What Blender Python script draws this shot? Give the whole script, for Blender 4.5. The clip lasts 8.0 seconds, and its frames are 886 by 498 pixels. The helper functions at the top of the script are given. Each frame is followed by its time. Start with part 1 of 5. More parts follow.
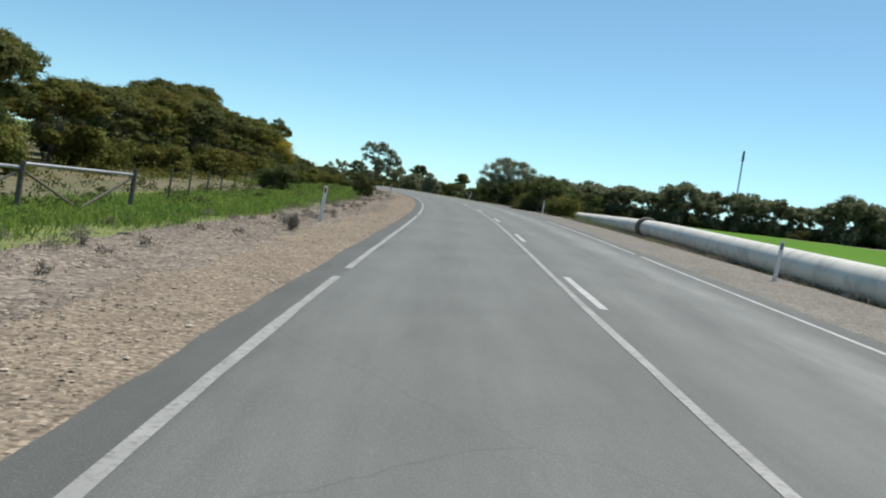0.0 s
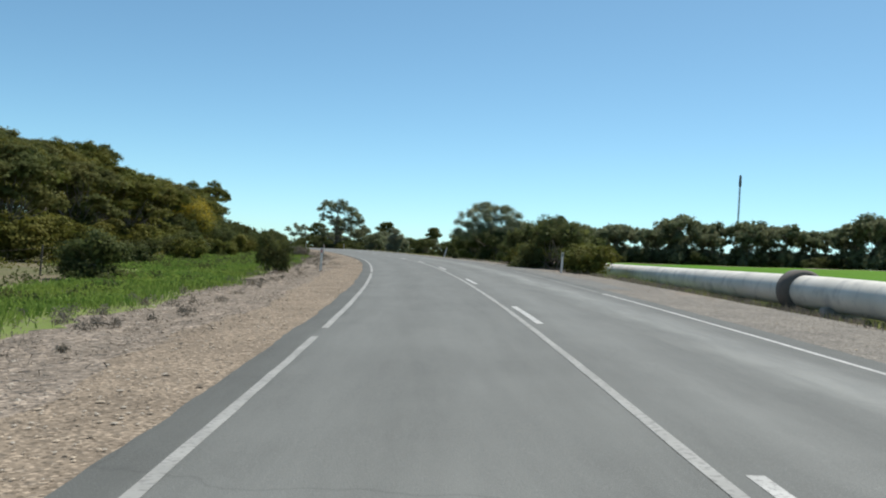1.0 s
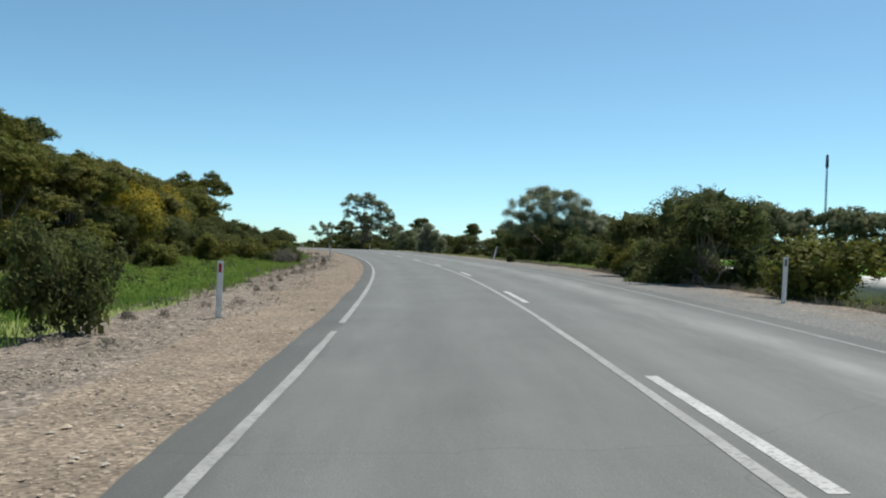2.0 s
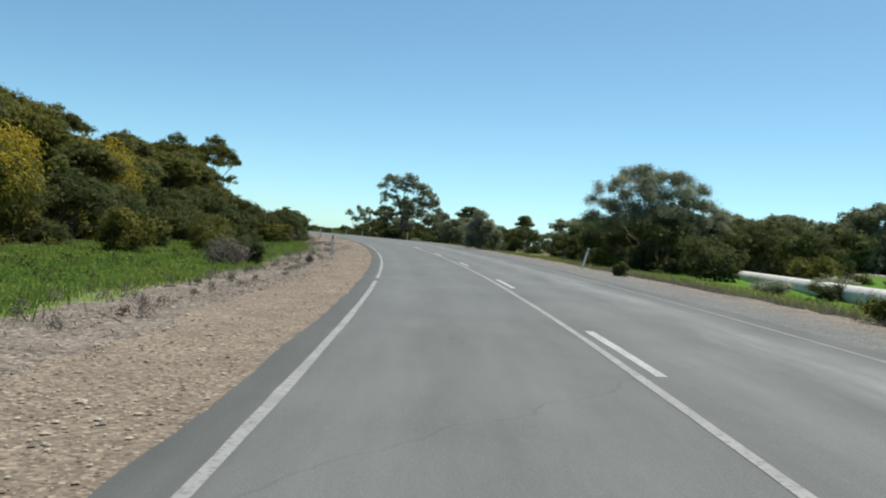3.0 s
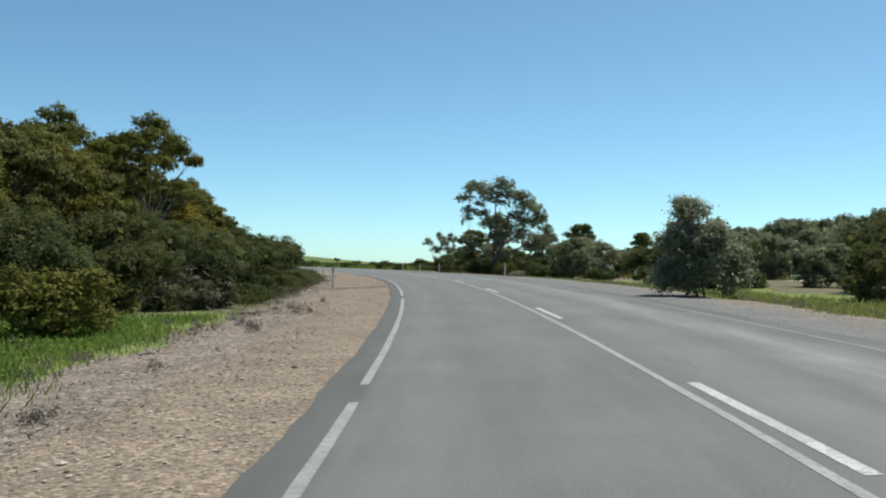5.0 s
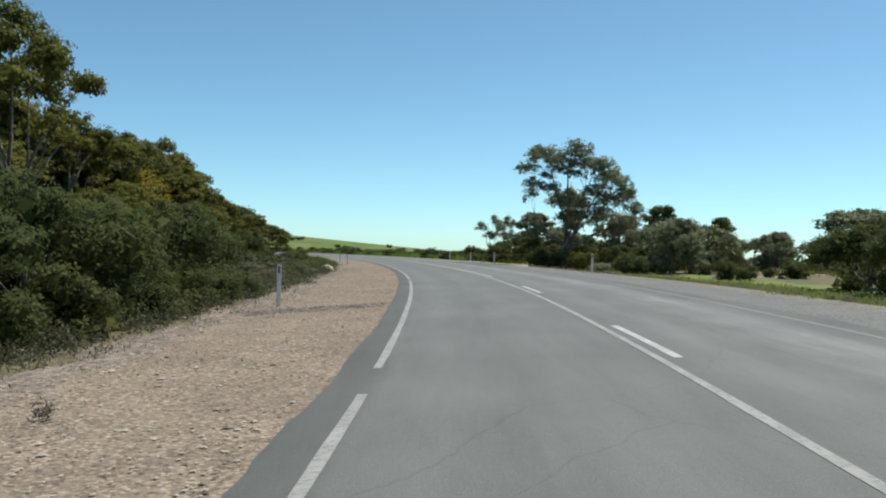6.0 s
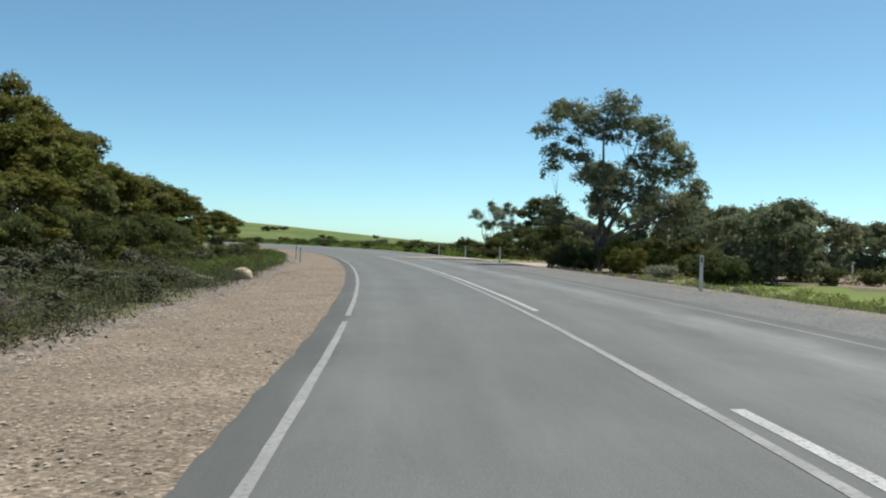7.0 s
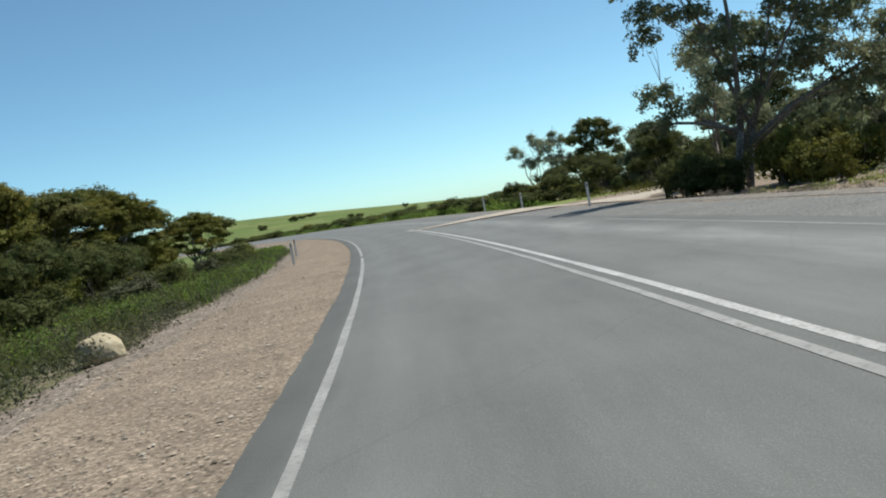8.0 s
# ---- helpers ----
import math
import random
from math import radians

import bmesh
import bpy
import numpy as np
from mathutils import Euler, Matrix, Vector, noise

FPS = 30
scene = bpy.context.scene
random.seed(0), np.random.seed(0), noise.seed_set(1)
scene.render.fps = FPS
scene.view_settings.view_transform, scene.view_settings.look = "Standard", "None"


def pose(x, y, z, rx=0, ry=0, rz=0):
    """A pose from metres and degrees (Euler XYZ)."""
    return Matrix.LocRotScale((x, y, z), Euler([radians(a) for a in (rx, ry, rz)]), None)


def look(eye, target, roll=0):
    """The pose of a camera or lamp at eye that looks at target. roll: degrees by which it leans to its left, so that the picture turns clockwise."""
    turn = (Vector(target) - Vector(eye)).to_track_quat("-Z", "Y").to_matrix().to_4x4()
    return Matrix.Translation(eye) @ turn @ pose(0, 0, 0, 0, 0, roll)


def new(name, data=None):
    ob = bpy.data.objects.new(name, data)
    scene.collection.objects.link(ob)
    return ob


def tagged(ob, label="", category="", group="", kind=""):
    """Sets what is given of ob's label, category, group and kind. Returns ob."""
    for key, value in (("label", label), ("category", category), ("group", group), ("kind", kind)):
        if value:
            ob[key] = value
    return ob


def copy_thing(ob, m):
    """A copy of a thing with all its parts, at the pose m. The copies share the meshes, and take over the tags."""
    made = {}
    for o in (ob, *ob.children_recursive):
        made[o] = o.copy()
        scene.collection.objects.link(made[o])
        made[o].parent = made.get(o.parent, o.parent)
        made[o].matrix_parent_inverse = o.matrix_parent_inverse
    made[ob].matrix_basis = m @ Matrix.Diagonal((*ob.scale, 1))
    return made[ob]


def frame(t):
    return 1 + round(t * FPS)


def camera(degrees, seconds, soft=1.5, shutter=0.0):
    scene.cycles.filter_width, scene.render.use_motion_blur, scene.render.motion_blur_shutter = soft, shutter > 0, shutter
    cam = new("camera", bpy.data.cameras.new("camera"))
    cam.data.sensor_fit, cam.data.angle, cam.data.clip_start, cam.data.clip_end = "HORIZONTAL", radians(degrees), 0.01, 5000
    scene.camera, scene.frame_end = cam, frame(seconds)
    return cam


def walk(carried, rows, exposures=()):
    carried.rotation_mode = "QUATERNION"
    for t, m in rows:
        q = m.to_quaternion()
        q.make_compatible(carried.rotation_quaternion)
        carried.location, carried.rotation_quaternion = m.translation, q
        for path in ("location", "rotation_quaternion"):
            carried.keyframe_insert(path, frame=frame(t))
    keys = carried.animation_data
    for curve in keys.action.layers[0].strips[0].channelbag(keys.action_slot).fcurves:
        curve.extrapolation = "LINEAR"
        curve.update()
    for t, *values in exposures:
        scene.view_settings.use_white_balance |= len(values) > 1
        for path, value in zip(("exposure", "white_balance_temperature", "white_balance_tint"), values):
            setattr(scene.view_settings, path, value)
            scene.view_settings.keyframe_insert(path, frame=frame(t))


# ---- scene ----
cam = camera(52.26, 8.0, soft=2.0)
PATH = [
    (0, (0.077, -0.126, 1.376), (-0.157, 19.847, 0.367), 8.48),
    (0.5, (0.002, 11.301, 1.607), (-0.427, 31.289, 2.155), 7.45),
    (1, (0.015, 22.751, 1.861), (0.206, 42.749, 2.119), 3.46),
    (1.5, (-0.171, 34.312, 2.074), (-0.908, 54.298, 2.201), 2.83),
    (1.7, (-0.282, 38.948, 2.170), (-0.872, 58.938, 2.409), 2.14),
    (2.8, (-1.617, 63.738, 2.666), (-2.929, 83.693, 2.413), 4.24),
    (3, (-1.982, 68.127, 2.741), (-3.627, 88.059, 2.625), 4.98),
    (3.5, (-2.991, 78.771, 2.888), (-5.631, 98.596, 2.877), 6.07),
    (4, (-4.213, 89.255, 2.990), (-7.148, 109.036, 3.264), 1.89),
    (4.5, (-5.705, 99.804, 3.113), (-8.801, 119.562, 3.308), 1.12),
    (4.7, (-6.377, 104.036, 3.168), (-9.655, 123.760, 3.643), 1.06),
    (5.8, (-10.665, 127.210, 3.478), (-15.522, 146.610, 3.666), 1.55),
    (6, (-11.542, 131.391, 3.542), (-16.465, 150.776, 3.655), 1.40),
    (6.5, (-13.908, 141.436, 3.664), (-18.537, 160.889, 3.281), -0.53),
    (7, (-16.463, 151.198, 3.790), (-21.133, 170.645, 3.711), 1.78),
    (7.5, (-19.203, 160.791, 3.861), (-24.439, 180.078, 3.090), -3.41),
    (8, (-21.892, 169.593, 3.867), (-27.383, 188.801, 2.905), -9.85),
]
EXPOSURE = 0.21
walk(cam, [(t, look(eye, target, roll)) for t, eye, target, roll in PATH], exposures=[(0.0, EXPOSURE), (8.0, EXPOSURE)])

# ---- light: clear sky, sun ahead and to the right ----
SUN_AZ, SUN_EL = 40.0, 61.0
world = bpy.data.worlds.new("sky")
scene.world = world
world.use_nodes = True
wn, wl = world.node_tree.nodes, world.node_tree.links
wn.clear()
sky = wn.new("ShaderNodeTexSky")
sky.sky_type = "NISHITA"
sky.sun_disc = False
sky.sun_elevation, sky.sun_rotation = radians(SUN_EL), radians(SUN_AZ)
sky.altitude, sky.air_density, sky.dust_density, sky.ozone_density = 50.0, 0.6, 0.4, 3.6
bg = wn.new("ShaderNodeBackground")
bg.inputs["Strength"].default_value = 0.15
wo = wn.new("ShaderNodeOutputWorld")
tint = wn.new("ShaderNodeMix")
tint.data_type, tint.blend_type = "RGBA", "MULTIPLY"
tint.inputs["Factor"].default_value = 1.0
tint.inputs["B"].default_value = (0.76, 0.96, 0.84, 1.0)
wl.new(sky.outputs["Color"], tint.inputs["A"])
wl.new(tint.outputs["Result"], bg.inputs["Color"])
wl.new(bg.outputs["Background"], wo.inputs["Surface"])
sun = new("sun", bpy.data.lights.new("sun", "SUN"))
sun.data.energy, sun.data.angle, sun.data.color = 5.0, radians(0.6), (1.0, 0.96, 0.9)
_d = Vector((math.sin(radians(SUN_AZ)) * math.cos(radians(SUN_EL)), math.cos(radians(SUN_AZ)) * math.cos(radians(SUN_EL)), math.sin(radians(SUN_EL))))
sun.matrix_world = look(_d * 100, (0, 0, 0))


# ---- materials ----
def mat(name, a, b, scale=4.0, rough=0.8, c=None, fine=60.0, bump=0.25, metal=0.0, through_light=0.0, rnd="", spec=0.3, dist=0.02, chips=0.0):
    """Two colours mixed by a broad noise, a third by a fine one, with relief from the fine noise."""
    m = bpy.data.materials.new(name)
    m.use_nodes = True
    n, l = m.node_tree.nodes, m.node_tree.links
    n.clear()
    out = n.new("ShaderNodeOutputMaterial")
    bs = n.new("ShaderNodeBsdfPrincipled")
    bs.inputs["Roughness"].default_value = rough
    bs.inputs["Metallic"].default_value = metal
    bs.inputs["Specular IOR Level"].default_value = spec
    geo = n.new("ShaderNodeNewGeometry")
    big = n.new("ShaderNodeTexNoise")
    big.inputs["Scale"].default_value, big.inputs["Detail"].default_value = 1.0 / scale, 6.0
    l.new(geo.outputs["Position"], big.inputs["Vector"])
    small = n.new("ShaderNodeTexNoise")
    small.inputs["Scale"].default_value, small.inputs["Detail"].default_value = fine, 4.0
    l.new(geo.outputs["Position"], small.inputs["Vector"])
    r1 = n.new("ShaderNodeMapRange")
    r1.inputs["From Min"].default_value, r1.inputs["From Max"].default_value = 0.35, 0.65
    l.new(big.outputs["Fac"], r1.inputs["Value"])
    mix = n.new("ShaderNodeMix")
    mix.data_type = "RGBA"
    mix.inputs["A"].default_value, mix.inputs["B"].default_value = (*a, 1), (*b, 1)
    l.new(r1.outputs["Result"], mix.inputs["Factor"])
    col = mix.outputs["Result"]
    if c is not None:
        r2 = n.new("ShaderNodeMapRange")
        r2.inputs["From Min"].default_value, r2.inputs["From Max"].default_value = 0.5, 0.68
        l.new(small.outputs["Fac"], r2.inputs["Value"])
        mx = n.new("ShaderNodeMix")
        mx.data_type = "RGBA"
        mx.inputs["B"].default_value = (*c, 1)
        l.new(r2.outputs["Result"], mx.inputs["Factor"])
        l.new(col, mx.inputs["A"])
        col = mx.outputs["Result"]
    if chips:
        cell = n.new("ShaderNodeTexVoronoi")
        cell.inputs["Scale"].default_value, cell.inputs["Randomness"].default_value = chips, 1.0
        l.new(geo.outputs["Position"], cell.inputs["Vector"])
        tone = n.new("ShaderNodeSeparateColor")
        l.new(cell.outputs["Color"], tone.inputs["Color"])
        tr_ = n.new("ShaderNodeValToRGB")
        for e, (pp, vv) in zip((tr_.color_ramp.elements[0], tr_.color_ramp.elements[1], tr_.color_ramp.elements.new(0.22), tr_.color_ramp.elements.new(0.8)), ((0.0, 0.3), (1.0, 1.0), (0.22, 0.5), (0.8, 0.66))):
            e.position, e.color = pp, (vv, vv, vv, 1)
        l.new(tone.outputs["Red"], tr_.inputs["Fac"])
        cm = n.new("ShaderNodeMix")
        cm.data_type, cm.blend_type = "RGBA", "MULTIPLY"
        cm.inputs["Factor"].default_value = 1.0
        sc_ = n.new("ShaderNodeVectorMath")
        sc_.operation = "SCALE"
        sc_.inputs["Scale"].default_value = 1.72
        l.new(tr_.outputs["Color"], sc_.inputs[0])
        l.new(col, cm.inputs["A"])
        l.new(sc_.outputs["Vector"], cm.inputs["B"])
        col = cm.outputs["Result"]
    if rnd:
        src = geo.outputs["Random Per Island"] if "island" in rnd else n.new("ShaderNodeObjectInfo").outputs["Random"]
        hv = n.new("ShaderNodeHueSaturation")
        rr = n.new("ShaderNodeMapRange")
        rr.inputs["To Min"].default_value, rr.inputs["To Max"].default_value = (0.4, 1.7) if "wide" in rnd else (0.86, 1.16)
        l.new(src, rr.inputs["Value"])
        l.new(rr.outputs["Result"], hv.inputs["Value"])
        l.new(col, hv.inputs["Color"])
        col = hv.outputs["Color"]
    l.new(col, bs.inputs["Base Color"])
    if bump:
        bp = n.new("ShaderNodeBump")
        bp.inputs["Strength"].default_value, bp.inputs["Distance"].default_value = bump, dist
        l.new(small.outputs["Fac"], bp.inputs["Height"])
        l.new(bp.outputs["Normal"], bs.inputs["Normal"])
    surf = bs.outputs["BSDF"]
    if through_light:
        tr = n.new("ShaderNodeBsdfTranslucent")
        l.new(col, tr.inputs["Color"])
        ms = n.new("ShaderNodeMixShader")
        ms.inputs["Fac"].default_value = through_light
        l.new(surf, ms.inputs[1])
        l.new(tr.outputs["BSDF"], ms.inputs[2])
        surf = ms.outputs["Shader"]
    l.new(surf, out.inputs["Surface"])
    return m


M_ASPHALT = mat("asphalt", (0.138, 0.143, 0.131), (0.165, 0.171, 0.157), 2.2, 0.8, (0.206, 0.21, 0.193), 90.0, 0.5, spec=0.3, dist=0.008)


def worn_asphalt(m):
    """Lanes of different wear across the road: dark oil strips, paler polished wheel paths, dusty edges."""
    n, l = m.node_tree.nodes, m.node_tree.links
    bs = next(q for q in n if q.type == "BSDF_PRINCIPLED")
    old = bs.inputs["Base Color"].links[0].from_socket
    at = n.new("ShaderNodeAttribute")
    at.attribute_name = "across"
    geo = n.new("ShaderNodeNewGeometry")
    nz = n.new("ShaderNodeTexNoise")
    nz.inputs["Scale"].default_value, nz.inputs["Detail"].default_value = 0.35, 5.0
    l.new(geo.outputs["Position"], nz.inputs["Vector"])
    wob = n.new("ShaderNodeMath")
    wob.operation = "MULTIPLY_ADD"
    l.new(nz.outputs["Fac"], wob.inputs[0])
    wob.inputs[1].default_value = 0.09
    l.new(at.outputs["Fac"], wob.inputs[2])
    ramp = n.new("ShaderNodeValToRGB")
    cr = ramp.color_ramp
    cr.interpolation = "EASE"
    stops = ((0.0, 0.62), (0.085, 0.74), (0.12, 0.98), (0.19, 1.06), (0.28, 0.96), (0.37, 1.04), (0.47, 0.98), (0.54, 0.95), (0.64, 1.09), (0.74, 0.95), (0.86, 1.22), (0.95, 0.9), (1.0, 0.82))
    while len(cr.elements) < len(stops):
        cr.elements.new(0.5)
    for e, (p, v) in zip(cr.elements, stops):
        e.position, e.color = p, (v / 1.3, v / 1.3, v / 1.3, 1)
    l.new(wob.outputs[0], ramp.inputs["Fac"])
    mul = n.new("ShaderNodeMix")
    mul.data_type, mul.blend_type = "RGBA", "MULTIPLY"
    mul.inputs["Factor"].default_value = 1.0
    l.new(old, mul.inputs["A"])
    l.new(ramp.outputs["Color"], mul.inputs["B"])
    run = n.new("ShaderNodeAttribute")
    run.attribute_name = "along"
    lay = n.new("ShaderNodeCombineXYZ")
    l.new(at.outputs["Fac"], lay.inputs["X"])
    l.new(run.outputs["Fac"], lay.inputs["Y"])
    sc = n.new("ShaderNodeMapping")
    sc.inputs["Scale"].default_value = (26.0, 0.35, 1.0)
    l.new(lay.outputs["Vector"], sc.inputs["Vector"])
    nb = n.new("ShaderNodeTexNoise")
    nb.inputs["Scale"].default_value, nb.inputs["Detail"].default_value, nb.inputs["Roughness"].default_value = 1.0, 8.0, 0.65
    l.new(sc.outputs["Vector"], nb.inputs["Vector"])
    rb_ = n.new("ShaderNodeMapRange")
    rb_.inputs["From Min"].default_value, rb_.inputs["From Max"].default_value = 0.3, 0.7
    rb_.inputs["To Min"].default_value, rb_.inputs["To Max"].default_value = 0.91, 1.09
    l.new(nb.outputs["Fac"], rb_.inputs["Value"])
    hv = n.new("ShaderNodeHueSaturation")
    l.new(rb_.outputs["Result"], hv.inputs["Value"])
    l.new(mul.outputs["Result"], hv.inputs["Color"])
    # scuffed patches, strongest on the outer wheel path of the far lane
    pt = n.new("ShaderNodeTexNoise")
    pt.inputs["Scale"].default_value, pt.inputs["Detail"].default_value, pt.inputs["Roughness"].default_value = 0.55, 9.0, 0.72
    ps = n.new("ShaderNodeMapping")
    ps.inputs["Scale"].default_value = (22.0, 0.4, 1.0)
    l.new(lay.outputs["Vector"], ps.inputs["Vector"])
    l.new(ps.outputs["Vector"], pt.inputs["Vector"])
    pr = n.new("ShaderNodeMapRange")
    pr.inputs["From Min"].default_value, pr.inputs["From Max"].default_value = 0.46, 0.64
    l.new(pt.outputs["Fac"], pr.inputs["Value"])
    lane = n.new("ShaderNodeValToRGB")
    wear = ((0.0, 0.03), (0.52, 0.04), (0.7, 0.1), (0.86, 0.42), (0.94, 0.12), (1.0, 0.08))
    while len(lane.color_ramp.elements) < len(wear):
        lane.color_ramp.elements.new(0.5)
    for e, (p, v) in zip(lane.color_ramp.elements, wear):
        e.position, e.color = p, (v, v, v, 1)
    l.new(wob.outputs[0], lane.inputs["Fac"])
    amt = n.new("ShaderNodeMath")
    amt.operation = "MULTIPLY"
    l.new(pr.outputs["Result"], amt.inputs[0])
    l.new(lane.outputs["Color"], amt.inputs[1])
    scuff = n.new("ShaderNodeMix")
    scuff.data_type = "RGBA"
    scuff.inputs["B"].default_value = (0.272, 0.275, 0.25, 1)
    l.new(amt.outputs[0], scuff.inputs["Factor"])
    l.new(hv.outputs["Color"], scuff.inputs["A"])
    crk = n.new("ShaderNodeTexVoronoi")
    crk.feature = "DISTANCE_TO_EDGE"
    crk.inputs["Scale"].default_value = 0.23
    wv = n.new("ShaderNodeMix")
    wv.data_type = "VECTOR"
    wv.inputs["Factor"].default_value = 0.35
    l.new(geo.outputs["Position"], wv.inputs["A"])
    nw = n.new("ShaderNodeTexNoise")
    nw.inputs["Scale"].default_value, nw.inputs["Detail"].default_value = 0.9, 6.0
    l.new(geo.outputs["Position"], nw.inputs["Vector"])
    l.new(nw.outputs["Color"], wv.inputs["B"])
    l.new(wv.outputs["Result"], crk.inputs["Vector"])
    cm = n.new("ShaderNodeMapRange")
    cm.inputs["From Min"].default_value, cm.inputs["From Max"].default_value = 0.0, 0.0022
    cm.inputs["To Min"].default_value, cm.inputs["To Max"].default_value = 0.84, 1.0
    l.new(crk.outputs["Distance"], cm.inputs["Value"])
    h2 = n.new("ShaderNodeHueSaturation")
    l.new(cm.outputs["Result"], h2.inputs["Value"])
    l.new(scuff.outputs["Result"], h2.inputs["Color"])
    l.new(h2.outputs["Color"], bs.inputs["Base Color"])
    rg = n.new("ShaderNodeMapRange")
    rg.inputs["From Min"].default_value, rg.inputs["From Max"].default_value = 0.6, 1.0
    rg.inputs["To Min"].default_value, rg.inputs["To Max"].default_value = 0.9, 0.72
    l.new(ramp.outputs["Color"], rg.inputs["Value"])
    l.new(rg.outputs["Result"], bs.inputs["Roughness"])


worn_asphalt(M_ASPHALT)
M_PAINT = mat("road_paint", (0.46, 0.455, 0.425), (0.34, 0.335, 0.31), 0.6, 0.6, (0.2, 0.195, 0.18), 30.0, 0.1, dist=0.003)
M_PAINT_DULL = mat("dull_road_paint", (0.3, 0.298, 0.275), (0.23, 0.229, 0.21), 0.5, 0.7, (0.18, 0.177, 0.165), 20.0, 0.1, dist=0.003)
M_PAINT_WORN = mat("worn_road_paint", (0.215, 0.217, 0.2), (0.165, 0.17, 0.155), 0.5, 0.75, (0.15, 0.153, 0.144), 14.0, 0.1, dist=0.003)
M_GRAVEL = mat("gravel", (0.188, 0.152, 0.114), (0.25, 0.202, 0.15), 0.9, 0.95, (0.15, 0.126, 0.098), 14.0, 0.8, spec=0.05, dist=0.03, chips=31.0)
M_GRAVEL_GREY = mat("grey_gravel", (0.17, 0.157, 0.137), (0.215, 0.197, 0.168), 0.9, 0.95, (0.125, 0.116, 0.103), 14.0, 0.8, spec=0.05, dist=0.03, chips=31.0)
M_SHOULDER = mat("tarred_gravel", (0.128, 0.13, 0.121), (0.158, 0.157, 0.144), 1.1, 0.92, (0.185, 0.18, 0.165), 26.0, 0.6, spec=0.12, dist=0.012, chips=40.0)
M_GRAVEL_PALE = mat("pale_gravel", (0.33, 0.29, 0.235), (0.4, 0.35, 0.285), 1.5, 0.95, (0.26, 0.225, 0.18), 12.0, 0.6, spec=0.05, dist=0.02, chips=24.0)
M_DIRT = mat("verge_dirt", (0.178, 0.15, 0.12), (0.243, 0.203, 0.162), 0.7, 0.95, (0.11, 0.098, 0.085), 9.0, 0.8, spec=0.05, dist=0.05, chips=20.0)
M_STONE = mat("stones", (0.3, 0.25, 0.19), (0.22, 0.18, 0.135), 1.0, 0.9, None, 20.0, 0.0, rnd="island wide", spec=0.1)
M_PALE_STONE = mat("pale_stones", (0.4, 0.36, 0.3), (0.3, 0.265, 0.215), 1.0, 0.9, None, 20.0, 0.0, rnd="island", spec=0.1)
M_LITTER = mat("dead_stalks", (0.215, 0.187, 0.15), (0.15, 0.13, 0.108), 1.0, 0.9, None, 5.0, 0.0, rnd="island", spec=0.05)
M_GREY_STONE = mat("grey_stones", (0.17, 0.152, 0.13), (0.115, 0.105, 0.09), 0.5, 0.9, None, 20.0, 0.0, rnd="island wide", spec=0.1)
M_GROUND = mat("grassland", (0.13, 0.175, 0.05), (0.17, 0.2, 0.065), 5.0, 0.95, (0.15, 0.175, 0.065), 2.5, 0.5, spec=0.05, dist=0.08)
M_FIELD = mat("crop_field", (0.075, 0.165, 0.018), (0.095, 0.19, 0.024), 20.0, 0.95, (0.06, 0.135, 0.015), 3.0, 0.5, spec=0.03, dist=0.1)
M_FAR = mat("far_pasture", (0.1, 0.145, 0.045), (0.15, 0.172, 0.065), 38.0, 0.95, (0.085, 0.115, 0.04), 0.08, 0.0, spec=0.03)
M_FLOOR = mat("scrub_floor", (0.15, 0.125, 0.085), (0.10, 0.11, 0.05), 4.0, 0.95, (0.19, 0.16, 0.115), 3.0, 0.6, spec=0.05, dist=0.08)
M_GRASS = mat("grass_blades", (0.135, 0.22, 0.045), (0.195, 0.255, 0.055), 2.2, 0.75, None, 5.0, 0.0, through_light=0.45, rnd="island", spec=0.1)
M_GRASS_PALE = mat("seeding_grass", (0.24, 0.25, 0.085), (0.19, 0.23, 0.07), 2.0, 0.8, None, 5.0, 0.0, through_light=0.45, rnd="island", spec=0.1)
M_DRY = mat("dry_brush", (0.23, 0.2, 0.155), (0.15, 0.135, 0.11), 2.0, 0.9, None, 5.0, 0.0, through_light=0.3, rnd="island", spec=0.1)
M_LEAF = mat("gum_leaves", (0.17, 0.2, 0.11), (0.215, 0.225, 0.13), 3.0, 0.75, None, 5.0, 0.0, through_light=0.55, rnd="island", spec=0.1)
M_LEAF_OLIVE = mat("olive_leaves", (0.115, 0.13, 0.028), (0.155, 0.14, 0.031), 3.0, 0.75, None, 5.0, 0.0, through_light=0.33, rnd="island", spec=0.1)
M_LEAF_GREY = mat("grey_green_leaves", (0.23, 0.26, 0.165), (0.28, 0.29, 0.19), 3.0, 0.75, None, 5.0, 0.0, through_light=0.6, rnd="island", spec=0.1)
M_LEAF_BELT = mat("belt_gum_leaves", (0.097, 0.117, 0.037), (0.14, 0.134, 0.041), 3.0, 0.75, None, 5.0, 0.0, through_light=0.32, rnd="island", spec=0.1)
M_LEAF_SHRUB = mat("shrub_leaves", (0.08, 0.1, 0.036), (0.104, 0.112, 0.038), 3.0, 0.75, None, 5.0, 0.0, through_light=0.45, rnd="island", spec=0.1)
M_LEAF_SCRUB = mat("dull_scrub_leaves", (0.084, 0.094, 0.052), (0.112, 0.11, 0.066), 3.0, 0.75, None, 5.0, 0.0, through_light=0.3, rnd="island", spec=0.1)
M_WATTLE = mat("wattle_blossom", (0.38, 0.27, 0.018), (0.22, 0.2, 0.025), 1.2, 0.75, None, 5.0, 0.0, through_light=0.35, rnd="island", spec=0.1)
